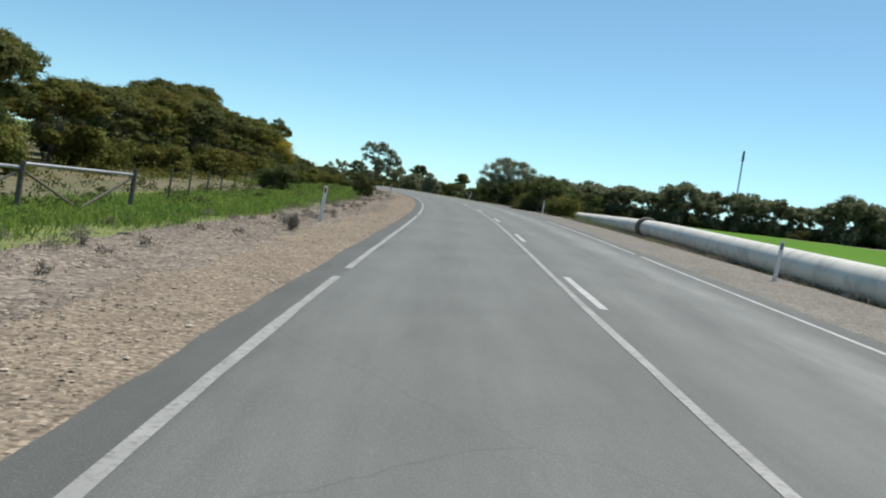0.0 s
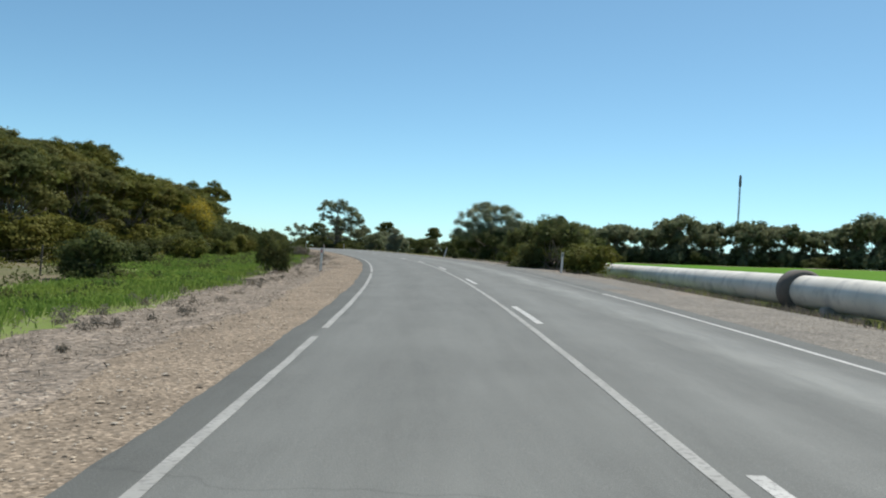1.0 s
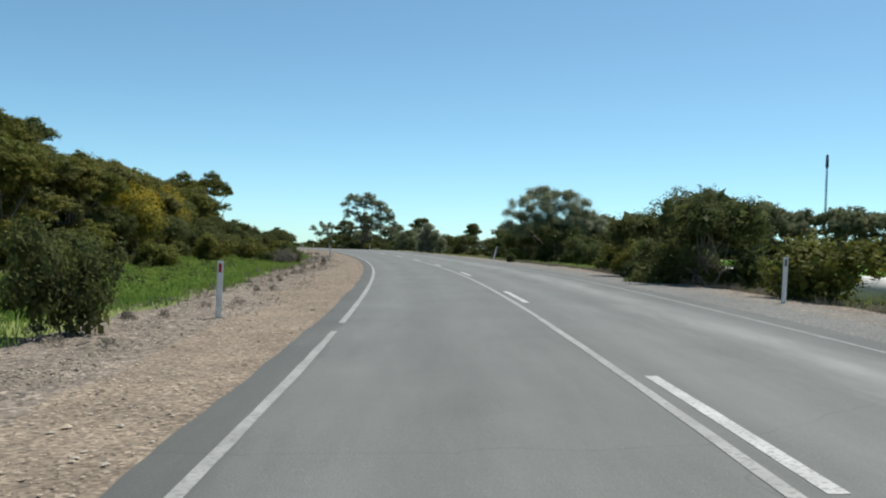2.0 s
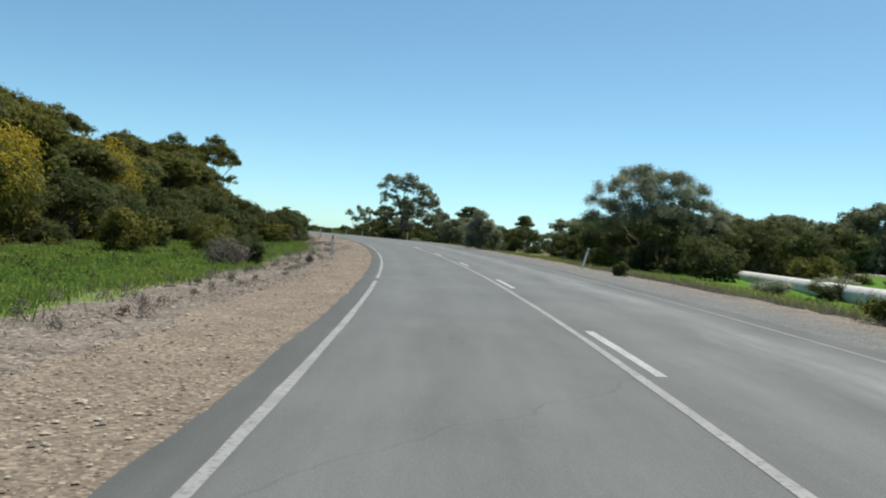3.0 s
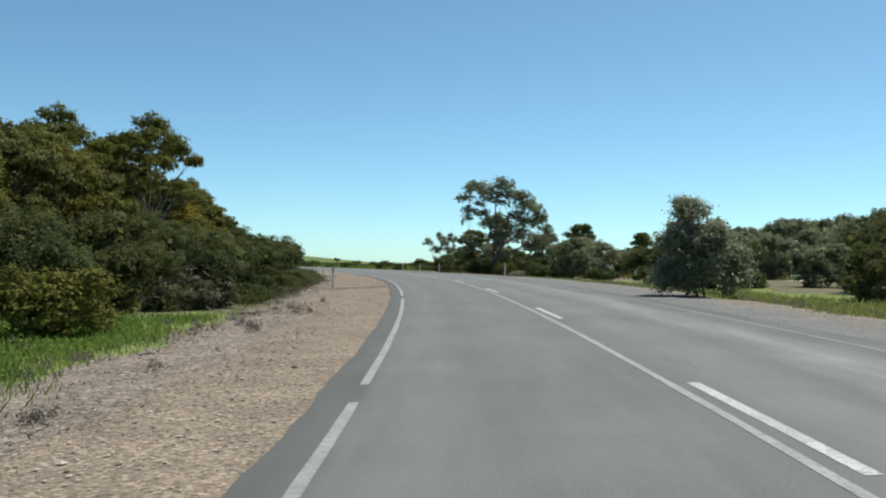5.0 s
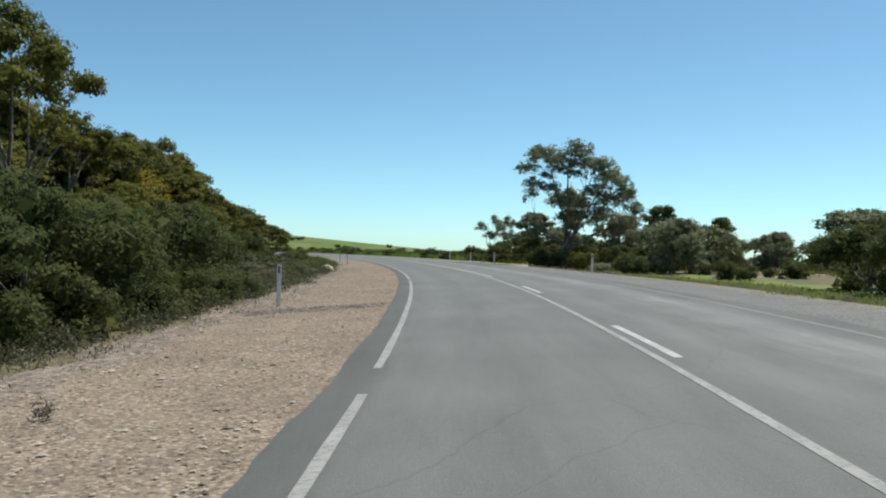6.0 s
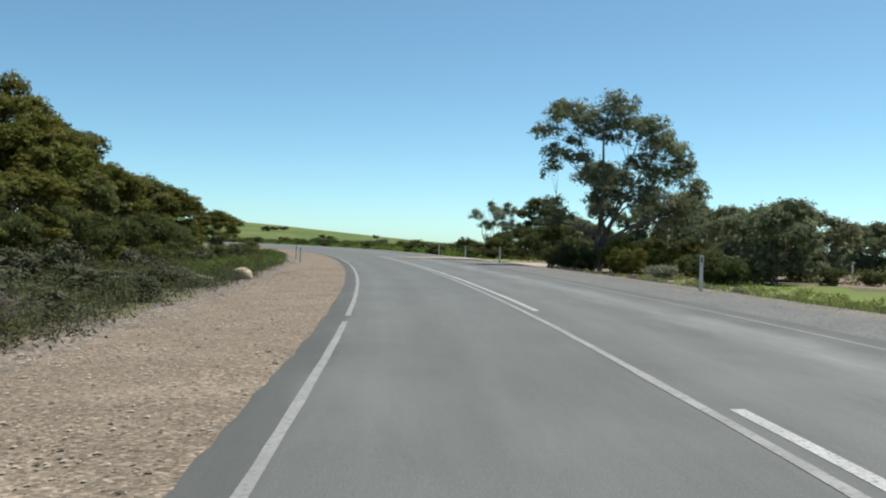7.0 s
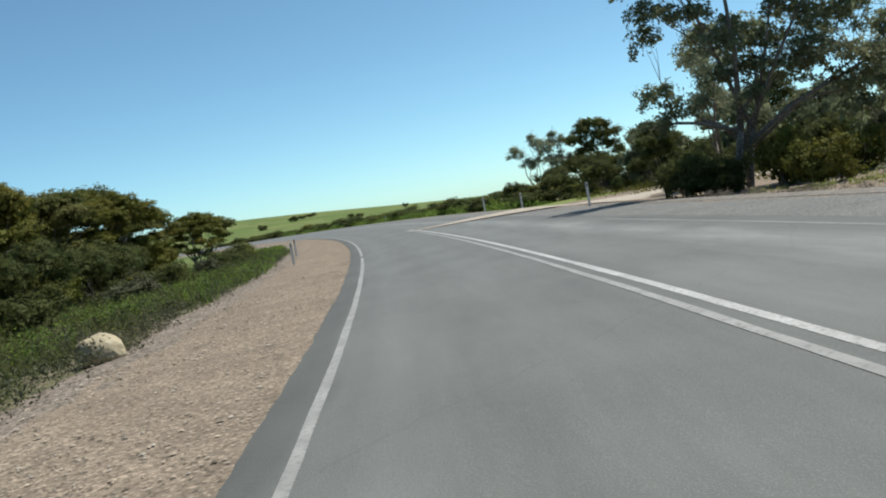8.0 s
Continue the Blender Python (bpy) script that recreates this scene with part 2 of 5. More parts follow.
M_BARK = mat("gum_bark", (0.22, 0.18, 0.145), (0.12, 0.095, 0.075), 0.8, 0.85, (0.3, 0.26, 0.22), 12.0, 0.5)
M_POST = mat("white_plastic", (0.78, 0.78, 0.76), (0.7, 0.7, 0.68), 0.3, 0.5, (0.55, 0.53, 0.5), 30.0, 0.05, through_light=0.35)
M_RED = mat("red_reflector", (0.45, 0.02, 0.02), (0.35, 0.02, 0.02), 0.1, 0.25, None, 50.0, 0.0)
M_SILVER = mat("grey_reflector", (0.16, 0.16, 0.17), (0.12, 0.12, 0.13), 0.1, 0.3, None, 50.0, 0.0)
M_PIPE = mat("painted_steel_pipe", (0.68, 0.645, 0.57), (0.58, 0.55, 0.48), 1.4, 0.55, (0.46, 0.44, 0.4), 2.2, 0.0)
M_COLLAR = mat("dark_pipe_collar", (0.10, 0.09, 0.08), (0.14, 0.12, 0.10), 0.5, 0.8, None, 20.0, 0.3)
M_CONCRETE = mat("concrete", (0.32, 0.30, 0.27), (0.25, 0.235, 0.21), 0.8, 0.9, (0.4, 0.38, 0.35), 25.0, 0.2)
M_STEEL = mat("galvanised_steel", (0.34, 0.35, 0.36), (0.26, 0.27, 0.28), 0.5, 0.45, None, 20.0, 0.05, metal=0.7)
M_TIMBER = mat("weathered_timber", (0.13, 0.11, 0.09), (0.09, 0.075, 0.06), 0.4, 0.9, (0.18, 0.16, 0.13), 30.0, 0.3)
M_ROCK = mat("pale_rock", (0.4, 0.34, 0.22), (0.3, 0.25, 0.16), 0.5, 0.9, (0.45, 0.39, 0.27), 9.0, 0.5)


# ---- mesh helpers ----
class Geo:
    """Vertices and faces gathered as lists."""

    def __init__(self):
        self.v, self.f = [], []

    def add(self, verts, faces):
        o = len(self.v)
        self.v += [tuple(p) for p in verts]
        self.f += [tuple(i + o for i in q) for q in faces]
        return self

    def tube(self, pts, radii, sides=6, cap=True):
        pts = [Vector(p) for p in pts]
        rings = []
        for i, p in enumerate(pts):
            d = (pts[min(i + 1, len(pts) - 1)] - pts[max(i - 1, 0)]).normalized()
            u = d.cross(Vector((0.31, 0.95, 0.12))).normalized()
            w = d.cross(u)
            rings.append([p + (u * math.cos(2 * math.pi * k / sides) + w * math.sin(2 * math.pi * k / sides)) * radii[i] for k in range(sides)])
        faces = [(i * sides + k, i * sides + (k + 1) % sides, (i + 1) * sides + (k + 1) % sides, (i + 1) * sides + k) for i in range(len(pts) - 1) for k in range(sides)]
        if cap:
            faces += [tuple(range(sides))[::-1], tuple((len(pts) - 1) * sides + k for k in range(sides))]
        return self.add([p for r in rings for p in r], faces)

    def box(self, cx, cy, cz, sx, sy, sz, bevel=0.0):
        bm = bmesh.new()
        bmesh.ops.create_cube(bm, size=1.0)
        for q in bm.verts:
            q.co = Vector((q.co.x * sx, q.co.y * sy, q.co.z * sz))
        if bevel:
            bmesh.ops.bevel(bm, geom=list(bm.edges), offset=bevel, segments=2, affect="EDGES")
        bm.verts.index_update()
        self.add([q.co + Vector((cx, cy, cz)) for q in bm.verts], [[q.index for q in p.verts] for p in bm.faces])
        bm.free()
        return self


def mesh_of(name, verts, faces, material, smooth=False):
    me = bpy.data.meshes.new(name)
    me.from_pydata(verts, [], faces)
    me.materials.append(material)
    if smooth:
        me.polygons.foreach_set("use_smooth", [True] * len(me.polygons))
    me.update()
    return me


def quads_mesh(name, verts, material):
    """A mesh of loose quads from an array (n, 4, 3)."""
    n = len(verts)
    me = bpy.data.meshes.new(name)
    me.vertices.add(n * 4)
    me.vertices.foreach_set("co", np.asarray(verts, np.float32).ravel())
    me.loops.add(n * 4)
    me.loops.foreach_set("vertex_index", np.arange(n * 4, dtype=np.int32))
    me.polygons.add(n)
    me.polygons.foreach_set("loop_start", np.arange(0, n * 4, 4, dtype=np.int32))
    me.materials.append(material)
    me.update(calc_edges=True)
    return me


def part(name, geo, material, parent=None, label="", smooth=False):
    me = geo if isinstance(geo, bpy.types.Mesh) else mesh_of(name, geo.v, geo.f, material, smooth)
    ob = new(name, me)
    if parent is not None:
        ob.parent = parent
    if label:
        tagged(ob, label)
    return ob


def thing(name, x, y, z, label, category, group="", rz=0.0, kind=""):
    ob = new(name)
    ob.empty_display_size = 0.3
    ob.matrix_basis = pose(x, y, z, 0, 0, rz)
    return tagged(ob, label, category, group, kind)


# ---- the road's line and the land ----
KAPPA = [-0.0086, -0.00064, 0.00195, 0.00207, 0.0019, 0.00224, 0.00256, 0.00207, 0.00168, 0.00207, 0.00274, 0.00342, 0.00407, 0.00471]
KAPPA_S = np.arange(14) * 26.4 - 13.2
LEVEL = [-0.145, 0.793, 1.636, 2.084, 2.658, 2.716, 2.826, 2.916, 2.994]
LEVEL_S = np.arange(9) * 42.9 - 13.2
BANK_S = [0, 60, 120, 180, 240]
BANK_L = [0.0456, 0.0539, 0.056, 0.0553, 0.0579]
BANK_R = [0.0108, 0.0362, 0.042, 0.0222, 0.0282]
LINE_L, LINE_R, SEAL_L, SEAL_R = -3.212, 3.240, -3.63, 3.75
DASH_0, DASH_LONG = 14.56, 3.7
RS = np.arange(-13.2, 420.0, 1.0)
_k = np.interp(RS, KAPPA_S, KAPPA)
RH = 0.12821 + np.concatenate([[0], np.cumsum((_k[1:] + _k[:-1]) / 2)])
_dx, _dy = -np.sin(RH), np.cos(RH)
RX = 3.158 + np.concatenate([[0], np.cumsum((_dx[1:] + _dx[:-1]) / 2)])
RY = -13.2 + np.concatenate([[0], np.cumsum((_dy[1:] + _dy[:-1]) / 2)])
_back = np.arange(-200.2, -13.5, 1.0)
RX = np.concatenate([3.158 + (_back + 13.2) * _dx[0], RX])
RY = np.concatenate([-13.2 + (_back + 13.2) * _dy[0], RY])
RH = np.concatenate([np.full(len(_back), RH[0]), RH])
RS = np.concatenate([_back, RS])
_z = np.interp(RS, LEVEL_S, LEVEL)
_z = np.where(RS < -13.2, LEVEL[0] + (RS + 13.2) * 0.01, _z)
_pad = np.pad(_z, 12, mode="edge")
RZ = np.convolve(_pad, np.ones(25) / 25, mode="valid")


def on_road(s, lat, up=0.0):
    """The place at s metres along the centre line and lat metres to its right, on the surface."""
    x, y, z, h = (np.interp(s, RS, v) for v in (RX, RY, RZ, RH))
    return np.stack([x + lat * np.cos(h), y + lat * np.sin(h), z + section(s, lat) + up], -1)


def section(s, lat):
    """Height over the centre line across the road, its shoulders and the land beside it."""
    lat = np.asarray(lat, float)
    a = np.abs(lat)
    bank_l, bank_r = np.interp(s, BANK_S, BANK_L), np.interp(s, BANK_S, BANK_R)
    left = -bank_l * np.minimum(a, 3.75) - 0.045 * np.clip(a - 3.75, 0, 9)
    right = bank_r * np.minimum(a, 3.75) + 0.01 * np.clip(a - 3.75, 0, 3) - 0.1 * np.clip(a - 6.5, 0, 3) + 0.03 * np.clip(a - 13, 0, 120) * np.interp(s, [140, 200], [1.0, 0.15])
    return np.where(lat < 0, left, right)


def nearest(x, y):
    x, y = np.atleast_1d(np.asarray(x, float)), np.atleast_1d(np.asarray(y, float))
    s, lat = np.empty(len(x)), np.empty(len(x))
    for i in range(0, len(x), 4000):
        d = (x[i : i + 4000, None] - RX) ** 2 + (y[i : i + 4000, None] - RY) ** 2
        j = d.argmin(1)
        ex, ey = x[i : i + 4000] - RX[j], y[i : i + 4000] - RY[j]
        s[i : i + 4000] = RS[j] - ex * np.sin(RH[j]) + ey * np.cos(RH[j])
        lat[i : i + 4000] = ex * np.cos(RH[j]) + ey * np.sin(RH[j])
    return s, lat


def land(x, y):
    """The ground's height at places (x, y)."""
    x, y = np.atleast_1d(np.asarray(x, float)), np.atleast_1d(np.asarray(y, float))
    s, lat = nearest(x, y)
    z = np.interp(s, RS, RZ) + section(s, lat)
    far = np.hypot(x + 20, y - 120)
    hill = 20.0 * np.exp(-(((x + 430) / 210) ** 2 + ((y - 820) / 240) ** 2)) - 2.4 * np.clip((far - 200) / 400, 0, 1)
    roll = 0.05 * np.sin(x * 0.55 + 1.3 * np.sin(y * 0.21)) * np.sin(y * 0.43 + 0.7) * np.clip((np.abs(lat) - 9) / 5, 0, 1)
    z = z + roll + hill * np.clip((far - 150) / 200, 0, 1)
    return z


def land_z(x, y):
    return float(land(x, y)[0])


# ---- ground: one sheet to the horizon ----
def axis(lo, hi, step, far):
    core = list(np.arange(lo, hi + 0.01, step))
    d, p = step, core[-1]
    while p < far:
        d *= 1.22
        p += d
        core.append(p)
    d, p = step, core[0]
    while p > -far:
        d *= 1.22
        p -= d
        core.insert(0, p)
    return np.array(core)


def make_ground():
    gx, gy = axis(-70, 60, 1.6, 3500), axis(-12, 270, 1.6, 3500)
    xx, yy = np.meshgrid(gx, gy)
    x, y = xx.ravel(), yy.ravel()
    z = land(x, y)
    s, lat = nearest(x, y)
    z = z - 0.16 * np.clip((8.3 - np.abs(lat)) / 1.5, 0, 1)
    nx, ny = len(gx), len(gy)
    i = (np.arange(ny - 1)[:, None] * nx + np.arange(nx - 1)).ravel()
    faces = np.stack([i, i + 1, i + nx + 1, i + nx], 1)
    me = mesh_of("ground", np.stack([x, y, z], 1).tolist(), faces.tolist(), M_GROUND, True)
    me.materials.append(M_FIELD)
    me.materials.append(M_FLOOR)
    me.materials.append(M_GRAVEL)
    me.materials.append(M_FAR)
    fx, fy = x[faces].mean(1), y[faces].mean(1)
    fs, fl = nearest(fx, fy)
    jit = np.array([noise.noise((u * 0.11, v * 0.11, 4.0)) + 0.6 * noise.noise((u * 0.37, v * 0.37, 7.0)) for u, v in zip(fx, fy)])
    fl, fs = fl + 1.3 * jit * np.clip((np.abs(fl) - 8) / 4, 0, 3), fs + 7.0 * jit
    kind = np.where((fl > 12.5) & (fs < 140), 1, 0)
    kind = np.where((fl < -15.5) & (fl > -60) & (fs > 10) & (fs < 240), 2, kind)
    kind = np.where((fl < -7) & (fl > -60) & (fs > 137) & (fs < 206), 2, kind)
    kind = np.where((fl > 16) & (fl < 60) & (fs >= 140) & (fs < 260), 2, kind)
    kind = np.where((fl < -11.8) & (fl > -60) & (fs > -30) & (fs < 62), 2, kind)
    kind = np.where((fl > 5.5) & (fl < 24) & (fs > 190) & (fs < 232), 3, kind)
    kind = np.where((fs > 262) | (fy > 300), 4, kind)
    me.polygons.foreach_set("material_index", kind.astype(np.int32))
    return tagged(new("ground", me), "green grassland with weeds and bare patches", "ground", kind="structure")


make_ground()


def strip(name, s0, s1, l0, l1, up, material, step=1.0, cols=1, wob0=0.0, wob1=0.0, parent=None, sink=0.0, seed=1, rough=0.0):
    """A strip along the road between two lateral lines, which may waver, following the surface."""
    s = np.arange(s0, s1 + step / 2, step)
    t = np.linspace(0, 1, cols + 1)
    w0 = np.array([noise.noise((v * 0.35, seed * 7.1, 0)) + 0.6 * noise.noise((v * 1.3, seed * 3.3, 5)) + 0.5 * noise.noise((v * 3.7, seed * 1.3, 2)) for v in s]) * wob0
    w1 = np.array([noise.noise((v * 0.35, seed * 9.7, 3)) + 0.6 * noise.noise((v * 1.3, seed * 2.3, 8)) + 0.5 * noise.noise((v * 3.7, seed * 1.9, 6)) for v in s]) * wob1
    lat = (l0 + w0)[:, None] * (1 - t) + (l1 + w1)[:, None] * t
    p = on_road(np.repeat(s, cols + 1), lat.ravel(), up)
    if sink:
        p[:, 2] -= np.tile((t - 0.0) ** 6 * sink, len(s))
    if rough:
        p[:, 2] += [rough * (noise.noise((q[0] * 0.9, q[1] * 0.45, 3.0)) + 0.7 * noise.noise((q[0] * 2.3, q[1] * 1.7, 9.0))) * w for q, w in zip(p, np.tile(np.minimum(1, 4 * t * (1 - t) + 0.3 * t), len(s)))]
    n = cols + 1
    i = (np.arange(len(s) - 1)[:, None] * n + np.arange(cols)).ravel()
    f = np.stack([i, i + 1, i + n + 1, i + n], 1) if l1 > l0 else np.stack([i, i + n, i + n + 1, i + 1], 1)
    me = mesh_of(name, p.tolist(), f.tolist(), material, True)
    if material == M_ASPHALT:
        for key, val in (("across", np.tile(t, len(s))), ("along", np.repeat(s, cols + 1))):
            me.attributes.new(key, "FLOAT", "POINT").data.foreach_set("value", val.astype(np.float32))
    ob = new(name, me)
    if parent is not None:
        ob.parent = parent
    return ob


# ---- the road ----
road = tagged(strip("road", -200, 405, SEAL_L, SEAL_R, 0.0, M_ASPHALT, 0.25, 10, 0.05, 0.055), "worn grey bitumen two-lane rural road", "road", kind="structure")
for k, (a, b, outer) in enumerate(((-200, 66, -5.0), (66, 136, -5.5), (136, 405, -6.5))):
    tagged(strip("gravel_shoulder", a, b, SEAL_L + 0.12, outer, -0.012, M_GRAVEL, 0.5, 6, 0.0, 0.28, None, 0.0, 2 + 20 * k), "pale brown gravel road shoulder", "shoulder", kind="structure")
tagged(strip("gravel_shoulder", -200, 62, SEAL_R - 0.12, 7.0, -0.012, M_GRAVEL_GREY, 0.5, 6, 0.0, 0.35, None, 0.0, 3), "grey brown gravel road shoulder", "shoulder", kind="structure")
tagged(strip("tarred_shoulder", 50, 141, SEAL_R - 0.12, 4.95, -0.008, M_SHOULDER, 0.5, 4, 0.0, 0.22, None, 0.0, 13), "dark grey tarred gravel margin beside the seal", "shoulder", kind="structure")
tagged(strip("gravel_shoulder", 62, 141, 4.7, 5.9, -0.012, M_GRAVEL_GREY, 0.5, 6, 0.0, 0.35, None, 0.0, 6), "pale brown gravel strip along the road", "shoulder", kind="structure")
tagged(strip("tarred_shoulder", 141, 405, SEAL_R - 0.12, 5.65, -0.008, M_SHOULDER, 0.5, 5, 0.0, 0.25, None, 0.0, 15), "wide grey tarred gravel margin before the junction", "shoulder", kind="structure")
tagged(strip("gravel_shoulder", 141, 405, 5.4, 6.9, -0.012, M_GRAVEL_GREY, 0.5, 6, 0.0, 0.35, None, 0.0, 16), "pale brown gravel strip before the junction", "shoulder", kind="structure")
tagged(strip("gravel_apron", 176, 208, 5.9, 8.8, -0.004, M_GRAVEL_GREY, 0.5, 6, 0.0, 0.5, None, 0.05, 9), "pale gravel apron beside the junction", "shoulder", kind="structure")
for k, (a, b, inner, outer) in enumerate(((-200, 66, -4.6, -7.7), (66, 136, -5.1, -7.8), (136, 405, -6.1, -7.9))):
    tagged(strip("dirt_verge", a, b, inner, outer, -0.025, M_DIRT, 0.3, 12, 0.2, 0.7, None, 0.1, 4 + 20 * k, 0.075), "dry stony dirt verge with dead weeds", "verge", kind="structure")
tagged(strip("dirt_verge", -200, 137, 5.5, 8.2, -0.025, M_DIRT, 0.3, 7, 0.2, 0.5, None, 0.1, 5, 0.05), "dry dirt verge with dead weeds", "verge", kind="structure")
tagged(strip("dirt_verge", 137, 405, 5.2, 6.8, -0.025, M_DIRT, 0.3, 5, 0.2, 0.4, None, 0.08, 7, 0.04), "dry dirt verge with sparse weeds", "verge", kind="structure")

# painted lines: edge lines with short breaks, a solid centre line and dashes beside it
for a in (-200, -12, 12.6, 36.3, 60.0, 92.8, 121.0, 142.7, 169.4, 205.0, 240.0):
    b = {-200: -12.7, -12: 11.4, 12.6: 35.2, 36.3: 59.0, 60.0: 91.6, 92.8: 119.9, 121.0: 141.2, 142.7: 168.1, 169.4: 204.0, 205.0: 239.0, 240.0: 400.0}[a]
    strip("edge_line", a, b, LINE_L - 0.05, LINE_L + 0.05, 0.003, M_PAINT_DULL, 0.5, 1, 0.012, 0.012, road, 0, int(a) + 300)
for a, b in ((-200, 24.0), (24.9, 47.0), (47.6, 108.0), (108.8, 196.0), (230.0, 400.0)):
    strip("edge_line", a, b, LINE_R - 0.045, LINE_R + 0.045, 0.003, M_PAINT if b < 48 else M_PAINT_WORN, 0.5, 1, 0.012, 0.012, road, 0, int(a) + 400)
strip("centre_line", -200, 225.0, -0.155, -0.06, 0.003, M_PAINT_DULL, 0.5, 1, 0.012, 0.012, road, 0, 11)
strip("centre_line", DASH_0 + 13.2 * 12 - DASH_LONG, 225.0, 0.08, 0.19, 0.003, M_PAINT, 0.5, 1, 0.012, 0.012, road, 0, 12)
for k in range(-15, 12):
    strip("dash", DASH_0 + 13.2 * k - DASH_LONG, DASH_0 + 13.2 * k, 0.07, 0.19, 0.003, M_PAINT, 0.55, 1, 0.008, 0.008, road, 0, 50 + k)


# ---- trees ----
def leaf_quads(rng, centres, spread, per, length, width, droop, out=None, face=0.72):
    """Loose leaf quads in tufts round the given centres, turned outwards where a direction is given."""
    n = len(centres) * per
    c = np.repeat(centres, per, 0) + rng.normal(0, 1, (n, 3)) * np.array([spread, spread, spread * 0.7])
    d = rng.normal(0, 1, (n, 3))
    d[:, 2] -= droop
    facing = rng.normal(0, 1, (n, 3))
    if out is not None:
        facing = np.repeat(out, per, 0) * face + facing * (1 - face) * 0.6
    facing /= np.linalg.norm(facing, axis=1)[:, None] + 1e-9
    d -= facing * (d * facing).sum(1)[:, None]
    d /= np.linalg.norm(d, axis=1)[:, None] + 1e-9
    o = np.cross(d, facing)
    ln = length * rng.uniform(0.6, 1.4, (n, 1))
    wd = width * rng.uniform(0.6, 1.4, (n, 1))
    return np.stack([c - d * ln / 2, c + o * wd / 2, c + d * ln / 2, c - o * wd / 2], 1)


def lump_points(rng, lumps, n, shell=0.45, under=0.55):
    """Points in ellipsoid lumps, denser towards their outsides and tops, and their outward directions."""
    lumps = np.asarray(lumps, float)
    vol = lumps[:, 3] * lumps[:, 4] + lumps[:, 4] * lumps[:, 5]
    k = rng.choice(len(lumps), n, p=vol / vol.sum())
    v = rng.normal(0, 1, (n, 3))
    v /= np.linalg.norm(v, axis=1)[:, None]
    v[:, 2] = np.where(v[:, 2] < -under, -v[:, 2] * 0.5, v[:, 2])
    r = rng.uniform(0, 1, (n, 1)) ** shell
    wav = 1 + 0.18 * np.sin(v[:, :1] * 5 + k[:, None]) * np.sin(v[:, 1:2] * 6 + 2 * k[:, None])
    out = v + np.array([0, 0, 0.3])
    return lumps[k, :3] + v * r * wav * lumps[k, 3:6], out / np.linalg.norm(out, axis=1)[:, None]


def billow(rng, lumps, k, f=0.5, low=-0.35):
    """Each lump broken into k smaller rounded clumps near its outside, as leaf heads grow."""
    out = []
    for q in lumps:
        for _ in range(k):
            v = rng.normal(0, 1, 3)
            v /= np.linalg.norm(v)
            v[2] = v[2] if v[2] > low else -0.6 * v[2]
            g = f * rng.uniform(0.75, 1.25)
            m = 1.05 - 0.75 * g
            out.append((q[0] + v[0] * q[3] * m, q[1] + v[1] * q[4] * m, q[2] + v[2] * q[5] * m, q[3] * g, q[4] * g, q[5] * g * 1.05))
    return out


def limbs(rng, geo, base, lumps, r0, fork=0.35, sides=6):
    """A tapered stem from base that forks into a few limbs, with branches from these to the lumps."""
    lumps = [np.array(q, float) for q in sorted(lumps, key=lambda q: q[2])]
    top = np.mean([q[:3] for q in lumps], 0)
    b = np.array(base, float)
    mid = b + (top - b) * fork
    mid[:2] += rng.normal(0, 0.15, 2)
    trunk_pts = [b - (0, 0, 0.25), b + (0, 0, 0.05), b + (mid - b) * 0.5 + np.r_[rng.normal(0, 0.08, 2), 0], mid]
    geo.tube(trunk_pts, [r0 * 1.5, r0 * 1.15, r0 * 0.95, r0 * 0.8], sides + 2)
    mains = [lumps[-1]]
    while len(mains) < min(5, len(lumps)):
        mains.append(max(lumps, key=lambda q: min(np.linalg.norm(q[:3] - m[:3]) for m in mains)))
    joints = []
    for q in mains:
        end = q[:3] + (0, 0, 0.2 * q[5])
        st = mid if rng.uniform() < 0.6 else b + (mid - b) * 0.65
        m1 = st + (end - st) * 0.35 + np.r_[rng.normal(0, 0.2, 2), 0.25]
        m2 = st + (end - st) * 0.7 + np.r_[rng.normal(0, 0.15, 2), 0.2]
        rr = r0 * rng.uniform(0.4, 0.58)
        geo.tube([st, m1, m2, end], [rr * 1.2, rr * 0.9, rr * 0.55, rr * 0.15], sides)
        joints += [(m1, rr * 0.8), (m2, rr * 0.5)]
    for q in lumps:
        st, rr = min(joints, key=lambda j: np.linalg.norm(j[0] - q[:3]) + (2.0 if j[0][2] > q[2] else 0))
        end = q[:3]
        m = (st + end) / 2 + np.r_[rng.normal(0, 0.12, 2), 0.12]
        geo.tube([st, m, end], [rr * 0.6, rr * 0.42, rr * 0.12], 5, False)
        for _ in range(2):
            w = rng.normal(0, 1, 3)
            w[2] = abs(w[2]) * 0.7
            w /= np.linalg.norm(w)
            e2 = q[:3] + w * q[3:6] * 0.8
            geo.tube([m, (m + e2) / 2 + rng.normal(0, 0.08, 3), e2], [rr * 0.3, rr * 0.2, rr * 0.06], 4, False)


